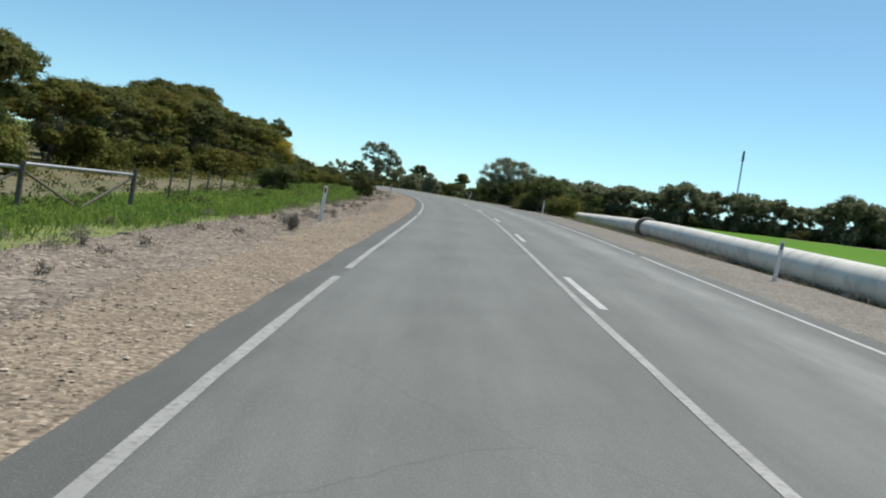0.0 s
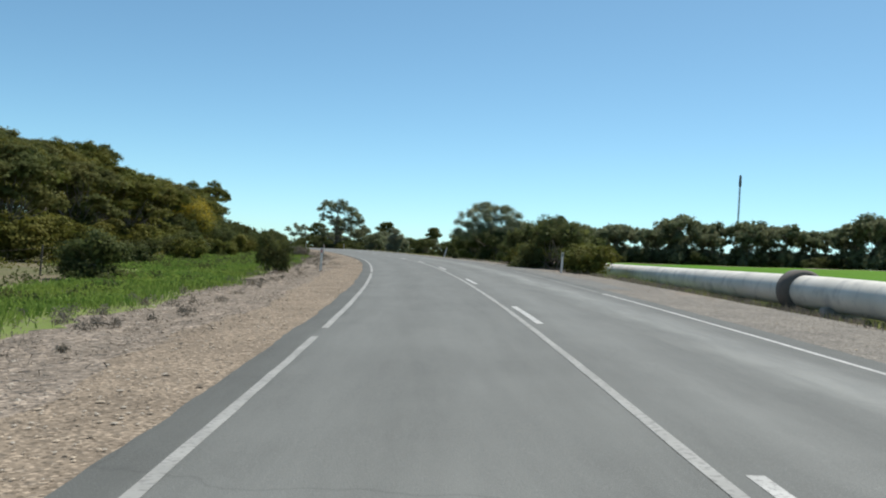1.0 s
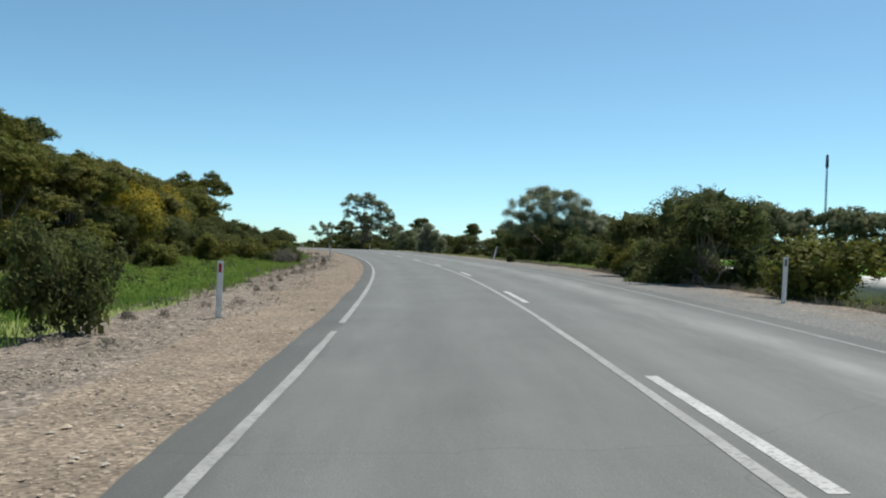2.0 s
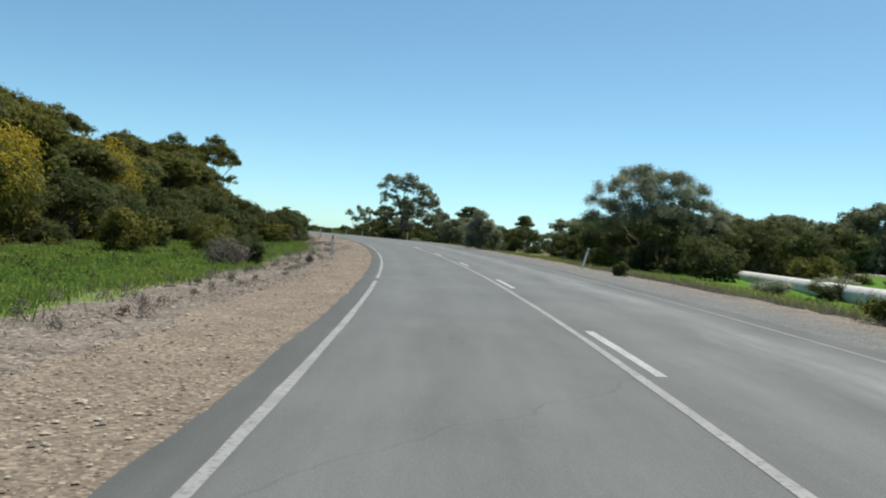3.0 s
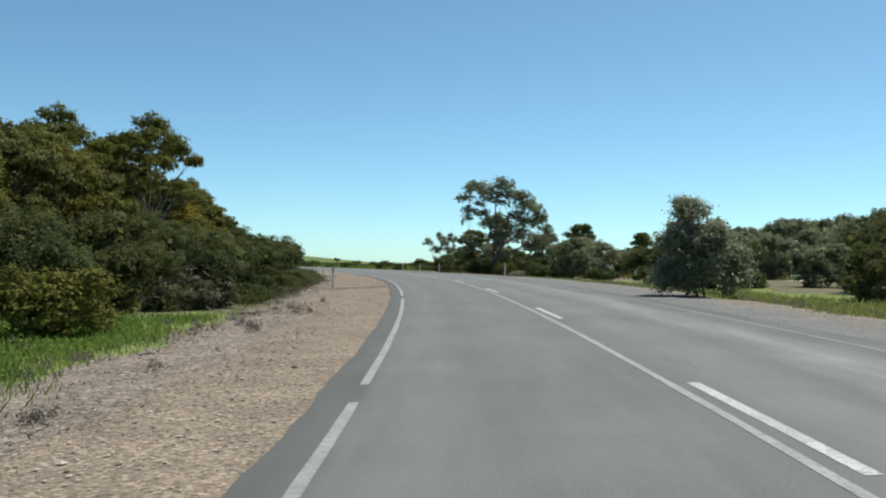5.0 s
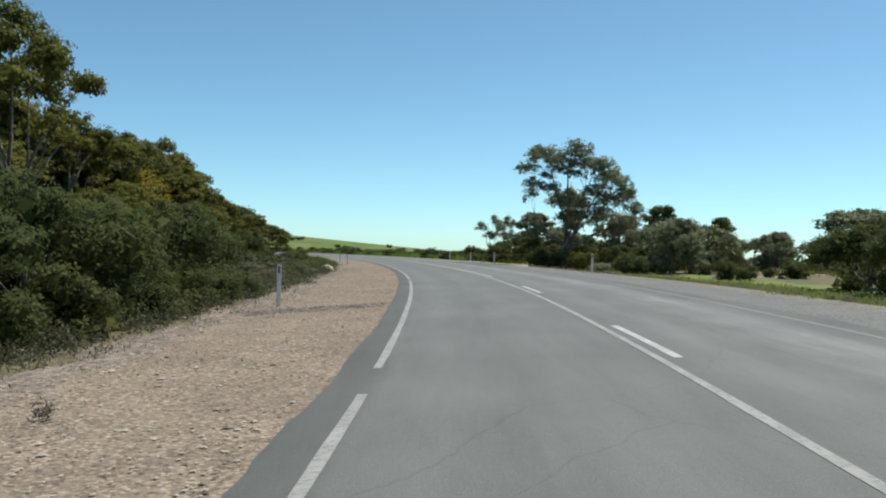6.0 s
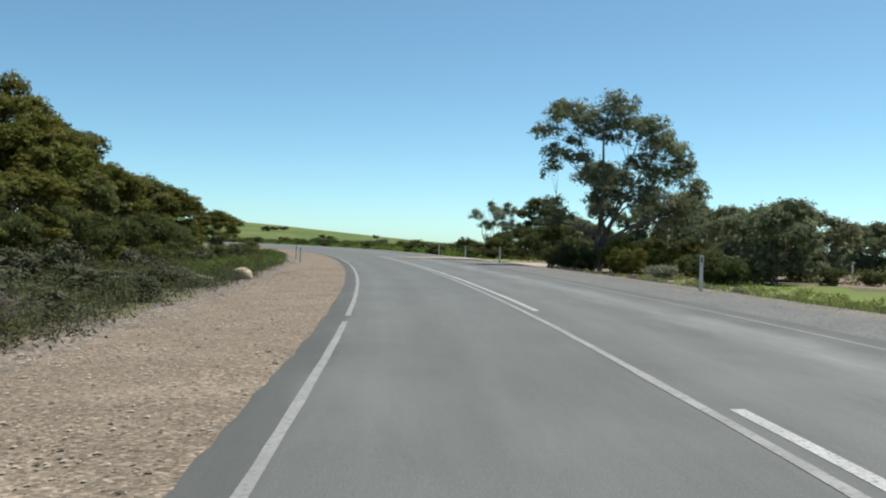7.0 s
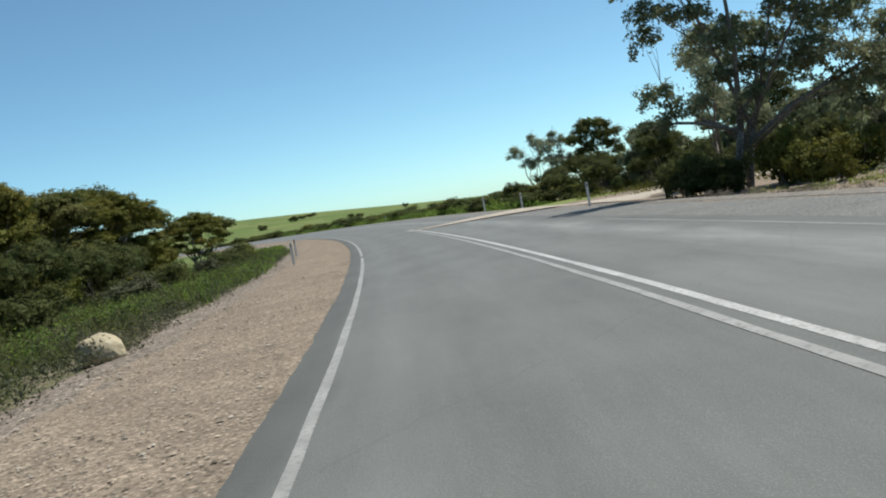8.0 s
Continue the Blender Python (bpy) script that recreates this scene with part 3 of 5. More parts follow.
def tree(name, label, lumps, leaves, seed, r0=0.14, stems=((0, 0),), leaf=(0.26, 0.085), spread=0.28, per=9, droop=0.5, shell=0.45, material=None, tufts=None, second=None, under=0.55, core=0.42, heads=0, x=0, y=0, z=0, rz=0, group="", category="tree"):
    rng = np.random.default_rng(seed)
    ob = thing(name, x, y, z, label, category, group, rz)
    g = Geo()
    for i, st in enumerate(stems):
        mine = [q for j, q in enumerate(lumps) if j % len(stems) == i]
        limbs(rng, g, (st[0], st[1], 0), mine, r0 * (1 if i == 0 else 0.8))
    part("trunk", g, M_BARK, ob, "", True)
    c, turn = lump_points(rng, billow(rng, lumps, heads, 0.5, -2.0 if under > 1.5 else -0.35) if heads else lumps, leaves // per, shell, under)
    c[:, 2] = np.maximum(c[:, 2], 0.06)
    q = leaf_quads(rng, c, spread, per, leaf[0], leaf[1], droop, turn)
    if core:
        ci, _ = lump_points(rng, [(a[0], a[1], a[2], a[3] * 0.72, a[4] * 0.72, a[5] * 0.72) for a in lumps], leaves // 24, 0.5, under)
        ci[:, 2] = np.maximum(ci[:, 2], 0.1)
        q = np.concatenate([q, leaf_quads(rng, ci, 0.05, 1, core, core * 0.7, 0.2)])
    part("crown", quads_mesh("crown", q, material or M_LEAF), None, ob)
    if second:
        c2, turn2 = lump_points(rng, second[0], second[1] // per, 0.25)
        part("blossom", quads_mesh("blossom", leaf_quads(rng, c2, spread, per, leaf[0], leaf[1] * 1.2, droop, turn2), second[2]), None, ob, "yellow wattle blossom")
    return ob


def mallee_lumps(rng, h, w, n, low=0.2, flat=0.6):
    """A spreading crown of n lumps, exactly h high and about w wide."""
    out = []
    for i in range(n):
        a, r = i * 2.4 + rng.uniform(-0.5, 0.5), math.sqrt((i + 0.5) / n) * w * 0.42
        dome = 1 - 0.45 * (2 * r / w) ** 2
        zz = h * dome * (rng.uniform(0.72, 0.92) if i % 5 < 3 else rng.uniform(low + 0.12, 0.6))
        s = w * rng.uniform(0.13, 0.22)
        out.append([r * math.cos(a), r * math.sin(a), zz, s, s * rng.uniform(0.8, 1.2), s * flat * rng.uniform(0.8, 1.2)])
    top = max(q[2] + 0.9 * q[5] for q in out)
    return [(q[0], q[1], q[2] * h / top, q[3], q[4], q[5]) for q in out]


def gum_lumps(rng, h, w, tops, sides):
    """Billowing flat-bottomed leaf domes at the top of a gum, and smaller ones hanging round its sides."""
    out = []
    for i in range(tops):
        a, r = i * 2.4 + rng.uniform(-0.4, 0.4), math.sqrt((i + 0.4) / tops) * w * 0.36
        s = w * rng.uniform(0.15, 0.215)
        out.append([r * math.cos(a), r * math.sin(a), h * (0.88 - 0.34 * (2 * r / w) ** 2) * rng.uniform(0.88, 1.0), s, s * rng.uniform(0.85, 1.15), s * rng.uniform(0.66, 0.9)])
    for i in range(sides):
        a, r = i * 6.283 / sides + rng.uniform(-0.3, 0.3), w * rng.uniform(0.24, 0.42)
        s = w * rng.uniform(0.1, 0.16)
        out.append([r * math.cos(a), r * math.sin(a), h * rng.uniform(0.22, 0.58), s, s * rng.uniform(0.85, 1.15), s * rng.uniform(0.6, 0.9)])
    top = max(q[2] + 0.95 * q[5] for q in out)
    return [(q[0], q[1], q[2] * h / top, q[3], q[4], q[5]) for q in out]


def at_land(ob, x, y, rz, sc=1.0, sz=None):
    return copy_thing(ob, pose(x, y, land_z(x, y), 0, 0, rz) @ Matrix.Diagonal((sc, sc, sz or sc, 1)))


def place(ob, x, y, rz=0.0, sc=1.0, sz=None):
    ob.matrix_basis = pose(x, y, land_z(x, y), 0, 0, rz) @ Matrix.Diagonal((sc, sc, sz or sc, 1))
    return ob


def grown(ob, first, x, y, rz, sc, sz):
    """Stands the thing itself, or a copy of it, at exactly that scale."""
    if first:
        return place(ob, x, y, rz, sc, sz)
    return at_land(ob, x, y, rz, sc / ob.scale[0], sz / ob.scale[2])


R = np.random.default_rng(7)
GUM = "dark olive mallee gum tree with an umbrella crown in a belt"
gums = []
for i in range(5):
    lm = gum_lumps(R, 8.5, 7.6, 11 + i % 3, 9 + i % 2)
    gums.append(tree("gum_tree", GUM, lm, 30000, 20 + i, 0.12, ((0, 0), (0.5, 0.3), (-0.4, 0.4)), (0.17, 0.09), 0.09, 12, 0.5, 0.22, heads=10, under=0.35, material=M_LEAF_BELT if i % 2 else M_LEAF_OLIVE, group="roadside gum trees"))
def belt_xy(s, lat):
    p = on_road(s, lat)
    return float(p[0]), float(p[1])


# roadside belt on the left: (along, across, height)
BELT_FRONT = [(29.2, -21.1, 5.4), (35.5, -21.1, 5.4), (39.6, -19.4, 3.9), (46.7, -20.2, 4.3), (53.2, -20.6, 4.6), (59.4, -21.3, 5.3), (63.6, -19, 5.2),
              (70, -21.2, 5.8), (75.6, -19.6, 5.3), (80.8, -20.5, 5.6), (85.7, -19.1, 5.4), (92.1, -20.2, 5.8), (96, -19.1, 5.7), (100.7, -19.5, 6),
              (106.2, -19.8, 6.2), (112.3, -20.8, 6.5), (116.4, -18.9, 5), (122.7, -18.8, 4.8), (129.6, -19.3, 5), (134.1, -20.2, 5.6), (140.8, -18.5, 6),
              (144.5, -18.5, 6.6), (151.1, -18.9, 7), (157.5, -19.9, 6.9), (162.4, -19.5, 6.6), (168, -20.3, 5.8), (167.2, -15.1, 3.5), (173.9, -16.1, 4.4),
              (179.7, -15.4, 3.8), (186.9, -15.3, 4.1)]
BELT_FRONT_FAR = [(193.6, -17.2, 6.4), (201.3, -17.6, 5.3), (207.5, -17.3, 5.9), (213.2, -16.7, 5.3), (219.3, -17.5, 5.6), (227.5, -16, 5.7), (232.8, -16.3, 5.1),
                  (172.6, -21.8, 8.8), (177.4, -21.7, 7.5), (185.2, -20.7, 7), (192.2, -21.7, 7.5), (197.3, -21.8, 8.3), (202.9, -19.7, 7.7), (211.3, -21.7, 7.7),
                  (216.5, -21.2, 6.8), (221.1, -21, 6.6), (228.8, -19.4, 6.5), (233.3, -21.5, 6.7), (240.2, -21, 7.3)]
BELT_BACK = [(39.1, -27.1, 6.6), (46.3, -27, 6.8), (54.3, -24.8, 4.7), (58.7, -25.5, 4.9), (66.5, -25.8, 5.4), (71.3, -25.9, 5.8), (77.8, -26.1, 6.2),
             (83.8, -27.2, 6.2), (90, -26.3, 6.2), (95.9, -26.4, 6.6), (103.1, -25.9, 6.5), (109.5, -24.8, 6.4), (114.5, -25.2, 6.5), (121.4, -26.6, 6.6),
             (126.4, -25.8, 7.9), (132.3, -25.5, 7), (140.3, -26.2, 6.8), (144.6, -24.9, 5.9), (150.4, -26.4, 6.5), (158, -27, 7.4), (164.1, -24.7, 8.4),
             (62.3, -32.7, 7.6), (70.2, -30.4, 5.5), (77.7, -31.7, 5.8), (83.8, -31.7, 6.1), (92.4, -31.8, 6.4), (98.7, -31.5, 6.8), (109.4, -31.3, 7.7),
             (115.7, -30.8, 7.2), (123.6, -30.5, 7.4)]
BELT_BACK_FAR = [(130.2, -31.1, 9.5), (138.4, -30.8, 7.8), (146.5, -30.6, 9.4), (154, -31.9, 7.9), (163, -30.5, 7.3), (168, -30.5, 8.4), (174.5, -31.1, 9),
                 (181.9, -30.9, 9.3), (190.9, -31.7, 8.4), (170.7, -26.6, 9), (179.4, -25.7, 9.1), (186.5, -24.3, 8.2), (192.3, -26.1, 7.7), (199.1, -24.4, 9.3),
                 (204.3, -24.5, 7.7), (211.7, -26, 7.4), (219.2, -26.7, 9.6), (227.2, -25.8, 9.4), (235.8, -25.1, 7.8)]
for i, (s, lat, h) in enumerate(BELT_FRONT + BELT_FRONT_FAR + BELT_BACK + BELT_BACK_FAR):
    x, y = belt_xy(s, lat)
    wide = (0.62 * h + 2.2) / 7.6
    grown(gums[i % 5], i < 5, x, y, 67 * i, wide, h / 8.5)
# two separate umbrella trees past the bend
for i, (s, lat, h) in enumerate(((239, -13.6, 4.2), (247, -13.0, 4.4))):
    x, y = belt_xy(s, lat)
    grown(gums[i], False, x, y, 40 + 90 * i, 0.62, h / 8.5)

# yellow wattles in the belt
def wattle(name, seed, label, s, lat, h, w):
    lm = [(0, 0, h * 0.55, w * 0.42, w * 0.4, h * 0.34), (w * 0.25, 0.1, h * 0.4, w * 0.3, w * 0.3, h * 0.28), (-w * 0.25, -0.1, h * 0.42, w * 0.3, w * 0.3, h * 0.28)]
    caps = [(0, 0, h * 0.72, w * 0.4, w * 0.38, h * 0.26), (w * 0.26, 0.1, h * 0.52, w * 0.26, w * 0.28, h * 0.22), (-w * 0.26, -0.1, h * 0.52, w * 0.26, w * 0.28, h * 0.22)]
    x, y = belt_xy(s, lat)
    return place(tree(name, label, lm, 9000, seed, 0.1, ((0, 0), (0.3, 0.2)), (0.17, 0.06), 0.22, 9, 0.3, 0.45, M_LEAF_OLIVE, second=(caps, 5400, M_WATTLE)), x, y, 20 * seed)


wattle("wattle_tree", 61, "wattle tree topped with yellow blossom", 100.5, -17.0, 4.6, 4.6)
wattle("wattle_tree", 62, "large wattle tree with yellow blossom on its crown", 120, -19.0, 5.6, 6.0)
wattle("wattle_tree", 63, "olive wattle tree with fading yellow blossom", 186, -18.4, 6.2, 4.6)
wattle("wattle_tree", 64, "olive wattle tree with yellow tinged crown", 35, -22, 5.2, 4.6)

# ---- shrubs ----
def shrub(seed, w, h, leaves, material, n=6, leaf=(0.14, 0.065), spread=0.16, label="", up=0.0):
    rng = np.random.default_rng(seed)
    lm = [(0, 0, h * 0.4, w * 0.38, w * 0.38, h * 0.5)]
    for _ in range(n):
        a, r = rng.uniform(0, 6.28), w * rng.uniform(0.15, 0.34)
        s = w * rng.uniform(0.14, 0.24)
        lm.append((r * math.cos(a), r * math.sin(a), h * rng.uniform(0.15, 0.7) + up, s, s, h * rng.uniform(0.2, 0.32)))
    return tree("shrub", label, lm, leaves, seed, 0.035, ((0, 0), (0.15, 0.1), (-0.15, 0.08)), leaf, spread * 0.6, 8, -0.2, 0.25, material, heads=5, under=2.0, core=0.28 if material != M_DRY else 0, category="shrub")


SHRUB = {
    "dark": [shrub(101, 3.0, 2.0, 6500, M_LEAF_SHRUB, 9, label="dense dark green roadside shrub"), shrub(102, 3.4, 2.3, 7000, M_LEAF_SHRUB, 10, label="dense dark green roadside shrub")],
    "olive": [shrub(103, 3.2, 2.0, 6500, M_LEAF_OLIVE, 9, label="rounded olive green shrub"), shrub(104, 2.8, 2.0, 6000, M_LEAF_OLIVE, 8, label="rounded olive green shrub")],
    "grey": [shrub(105, 2.4, 1.4, 4200, M_LEAF_GREY, 7, (0.12, 0.04), label="grey-green saltbush on the verge")],
    "dull": [shrub(107, 3.0, 2.0, 6000, M_LEAF_SCRUB, 9, label="dull grey-brown scrub bush under the trees"), shrub(108, 2.6, 1.8, 5200, M_LEAF_SCRUB, 8, label="dull grey-brown scrub bush under the trees")],
    "dry": [shrub(106, 1.6, 0.8, 2600, M_DRY, 6, (0.2, 0.02), 0.2, label="dry grey brush at the verge")],
}
USED = {}


def put(kind, x, y, w, h, rz=0.0):
    """A shrub of that kind, w wide and h high, on the land."""
    protos = SHRUB[kind]
    k = USED.get(kind, 0)
    USED[kind] = k + 1
    p = protos[k % len(protos)]
    w0, h0 = {"dark": (3.2, 2.2), "olive": (3.0, 2.1), "dull": (2.8, 1.9), "grey": (2.4, 1.5), "dry": (1.6, 0.85)}[kind]
    return grown(p, k < len(protos), x, y, rz or 47.0 * k, w / w0, h / h0)


def put_s(kind, s, lat, w, h):
    x, y = belt_xy(s, lat)
    return put(kind, x, y, w, h)


# left side
put_s("dark", 50.4, -11.35, 2.7, 1.65)
put_s("dark", 58.8, -6.95, 1.6, 1.75)
for s, lat, w, h, k in ((66, -14, 2.6, 1.3, "dark"), (74, -13, 2.2, 1.4, "olive"), (80, -14.5, 3.2, 1.8, "dark"), (88, -13, 2.6, 1.5, "olive"), (96.2, -8.0, 1.5, 0.9, "dry"), (98.8, -7.7, 1.5, 1.05, "dark"),
                        (101, -9.0, 1.3, 0.9, "dark"), (103, -12.5, 3.0, 1.9, "olive"), (110, -13.5, 3.4, 2.2, "dark"), (117, -12, 3.2, 2.0, "olive"), (122, -14, 3.6, 2.4, "dark"), (128.5, -9.8, 2.7, 1.5, "olive"),
                        (130, -13, 3.6, 2.4, "dark"), (136, -11.5, 3.4, 2.3, "dark"), (140, -14.5, 3.8, 2.8, "dark"), (143.5, -10.2, 3.2, 2.2, "dark"), (148, -12.5, 3.4, 2.4, "dark"), (150.5, -9.6, 2.8, 1.9, "dark"),
                        (154.5, -10.6, 3.0, 2.1, "dark"), (157.0, -9.4, 2.6, 1.7, "dark"), (160, -12.5, 3.6, 2.6, "dark"), (162.5, -10, 2.8, 1.6, "dark"), (168, -12.6, 3.2, 2.0, "dull"), (172, -14, 3.4, 2.2, "olive"),
                        (177, -12.4, 3.0, 1.6, "dull"), (184, -13, 3.2, 1.6, "dull"), (192, -12.2, 2.6, 1.3, "dull"), (199, -12.6, 3.0, 1.6, "dark"), (207, -12, 2.6, 1.3, "dull"), (214, -12.0, 2.8, 1.4, "dark"),
                        (219, -10.5, 2.4, 1.2, "dull"), (224, -10.5, 2.6, 1.3, "dark"), (230, -10.8, 3.0, 1.6, "dark"), (237, -10.5, 2.8, 1.5, "olive")):
    put_s(k, s, lat, w, h)
put_s("dry", 19.6, -5.35, 0.42, 0.36)
for s, lat, w, h, k in ((100.6, -8.0, 1.3, 1.35, "dark"), (104.0, -9.4, 1.5, 1.2, "olive"), (106.5, -8.4, 0.9, 0.8, "grey"), (108.5, -10.6, 1.8, 1.3, "olive"), (112.5, -11.0, 2.2, 1.5, "dark"), (102.3, -5.9, 0.4, 0.3, "dry")):
    put_s(k, s, lat, w, h)
# understorey inside the belt
for i in range(58):
    s = 30 + i * 3.5
    put_s(("dark", "olive")[i % 3 == 0], s, -16.8 - 2.2 * ((i * 7) % 3) + (1.2 if s > 120 else -1.0), 4.0, 2.2 + 0.5 * (i % 3))
for i in range(22):
    s = 138 + i * 2.1
    put_s("dark" if s < 160 and i % 3 else "dull", s, -9.4 - 1.5 * ((i * 5) % 3), 2.8, 1.3 + 0.45 * (i % 3) if s < 166 else 0.9)
for s, lat, w, h in ((144.6, -8.6, 1.8, 1.2), (146.6, -8.3, 1.7, 1.1), (148.6, -8.5, 1.9, 1.2), (150.6, -8.2, 1.7, 1.0), (153.0, -8.3, 1.6, 1.0), (156.0, -8.2, 1.6, 0.9)):
    put_s("dark", s, lat, w, h)
# low scrub along the verge before the junction
for i in range(30):
    s = 160 + i * 1.9
    put_s(("grey", "dry", "dull")[i % 3], s, -8.4 - 0.9 * ((i * 5) % 4), 1.4 if s < 186 else 1.0, 0.5 + 0.1 * (i % 3) if s < 186 else 0.32)

# right side
put("olive", 7.9, 67.4, 3.7, 2.0)
put("olive", 6.6, 82.6, 3.2, 1.8)
put("dark", 8.4, 84.5, 3.6, 2.0)
put("olive", 6.3, 86.6, 3.0, 1.7)
put("dark", 1.95, 102.6, 0.85, 0.6)
for x, y, w, h, k in ((8.6, 117.5, 3.6, 2.4, "dark"), (11.5, 108, 2.6, 1.2, "grey"), (8.2, 105.5, 2.2, 0.9, "grey"), (10.0, 104.0, 1.8, 0.8, "dark"), (3.6, 125.0, 2.2, 1.3, "olive"), (12.6, 114.0, 3.4, 2.0, "olive")):
    put(k, x, y, w, h)
# round the junction
for x, y, w, h, k in ((-21.4, 203.2, 2.2, 1.4, "dark"), (-18.2, 199.4, 2.4, 1.6, "olive"), (-16.2, 203.5, 2.8, 1.9, "olive"), (-15.0, 199.0, 2.2, 1.3, "dark"), (-16.4, 195.0, 1.8, 1.0, "grey"), (-12.0, 196.5, 2.6, 1.5, "dark"),
                      (-9.4, 192.0, 1.3, 0.9, "dark"), (-7.4, 193.8, 1.2, 0.8, "dark"), (-5.5, 192.4, 1.0, 0.7, "dark"), (-20.9, 203.4, 2.4, 1.7, "dark"), (-20.5, 213.6, 3.4, 2.0, "dark"), (-19.0, 202.0, 2.6, 2.2, "olive"), (-22.2, 205.5, 2.4, 2.0, "dark"), (-8.8, 182.5, 1.5, 1.3, "dark"), (-8.0, 179.5, 1.3, 0.9, "dark"), (-4.6, 186.0, 3.0, 1.3, "dark"), (-14.0, 190.0, 2.4, 1.6, "dark"),
                      (-32.5, 250, 3.2, 1.5, "dark"), (-29.5, 253, 3.4, 1.8, "dark"), (-26.5, 247, 3.2, 1.7, "olive"), (-23.5, 244, 3.4, 1.9, "dark"), (-35.5, 256, 3.0, 1.4, "dark"), (-21.0, 236, 3.6, 2.2, "olive"), (-17.5, 231, 3.6, 2.3, "dark"),
                      (-14.0, 227, 3.6, 2.2, "olive"), (-10.0, 224, 3.6, 2.0, "dark")):
    put(k, x, y, w, h)
for i in range(46):
    put_s(("dark", "olive")[i % 4 == 1], 238 + 3.0 * i, 11.0 + 0.8 * ((i * 3) % 4), 4.6 + 0.6 * (i % 3), (1.3, 1.7, 1.2, 1.9, 1.4)[i % 5])
# scattered bushes on the far hill
for i in range(22):
    put("dark", -260 - 23 * i + 30 * math.sin(i * 2.7), 640 + 60 * math.sin(i * 1.9) + 9 * i, 7.0 + (i % 3), 3.0 + (i % 4) * 0.7)


for i in range(36):
    a, r = radians(-33 + 1.0 * i + 2.0 * math.sin(i * 2.1)), 400 + 70 * (i % 4) + 20 * math.sin(i * 1.3)
    put("dark", -20 + r * math.sin(a), 165 + r * math.cos(a), 4.5 + 1.5 * (i % 3), 1.6 + (i % 4) * 0.4)

# ---- single trees on the right ----
big = [(0.0, 0.1, 7.9, 0.95, 0.9, 0.6), (1.2, -0.3, 7.6, 0.85, 0.8, 0.55), (-1.2, 0.3, 7.4, 0.75, 0.7, 0.5),
       (1.5, 0.2, 5.0, 0.9, 0.9, 0.7), (1.2, -0.2, 4.2, 0.9, 0.9, 0.7), (0.3, 0.1, 4.3, 0.7, 0.7, 0.6), (-2.4, 0.3, 3.8, 0.9, 0.9, 0.85), (-1.7, 0.0, 3.2, 0.7, 0.7, 0.6), (-2.7, 0.2, 2.7, 0.7, 0.7, 0.6),
       (-2.6, -0.9, 8.8, 0.90, 0.89, 0.85), (-2.0, 0.8, 9.2, 1.09, 1.07, 0.95), (-1.1, 0.7, 9.1, 1.45, 1.43, 1.05), (0.6, -0.5, 9.5, 1.72, 1.69, 0.95), (1.8, -0.0, 8.8, 1.36, 1.33, 1.05), (0.0, -0.1, 8.4, 1.59, 1.56, 0.76),
       (-3.3, 0.4, 7.8, 0.64, 0.62, 0.62), (-2.7, 0.7, 8.2, 0.90, 0.89, 0.76), (2.4, -0.9, 7.7, 1.54, 1.51, 1.15), (3.4, -1.0, 8.4, 1.18, 1.15, 0.81), (4.5, 0.8, 7.7, 1.26, 1.25, 0.95), (5.1, -0.1, 6.8, 1.14, 1.12, 0.95),
       (5.7, 0.7, 6.1, 0.72, 0.71, 1.05), (3.6, -1.2, 7.3, 1.18, 1.15, 0.76), (-2.1, -0.1, 6.7, 1.14, 1.12, 0.67), (-2.5, 0.5, 5.8, 0.64, 0.62, 0.81), (-0.8, -0.7, 6.4, 1.00, 0.98, 0.62), (0.0, 1.0, 5.7, 1.45, 1.43, 0.67),
       (0.9, 0.9, 5.5, 1.59, 1.56, 0.95), (-0.7, -1.0, 5.1, 1.14, 1.12, 0.85), (2.9, -1.2, 6.3, 1.36, 1.33, 0.85), (3.4, 0.1, 5.5, 1.81, 1.78, 1.05), (4.7, 1.0, 5.7, 1.36, 1.33, 1.05), (5.6, -0.3, 5.1, 0.90, 0.89, 0.85),
       (6.0, -0.7, 4.6, 0.72, 0.71, 0.62), (6.5, -0.1, 4.4, 0.31, 0.31, 0.38), (3.6, -1.0, 4.2, 1.90, 1.87, 1.15), (5.0, -0.7, 3.8, 1.36, 1.33, 0.95), (2.3, -0.1, 3.9, 1.36, 1.33, 1.05), (-0.1, -0.0, 4.0, 0.72, 0.71, 0.48),
       (0.9, -0.7, 3.2, 0.90, 0.89, 0.57), (4.6, -0.1, 2.9, 1.1, 1.1, 0.9)]
bt = tree("eucalyptus_tree", "tall dense-crowned gum tree with pale forked limbs", big, 42000, 5, 0.17, ((0, 0), (0.5, 0.3)), (0.17, 0.08), 0.09, 12, 0.7, 0.25, M_LEAF, heads=8, under=0.6, core=0.14)
place(bt, -20.3, 204.6, 15)
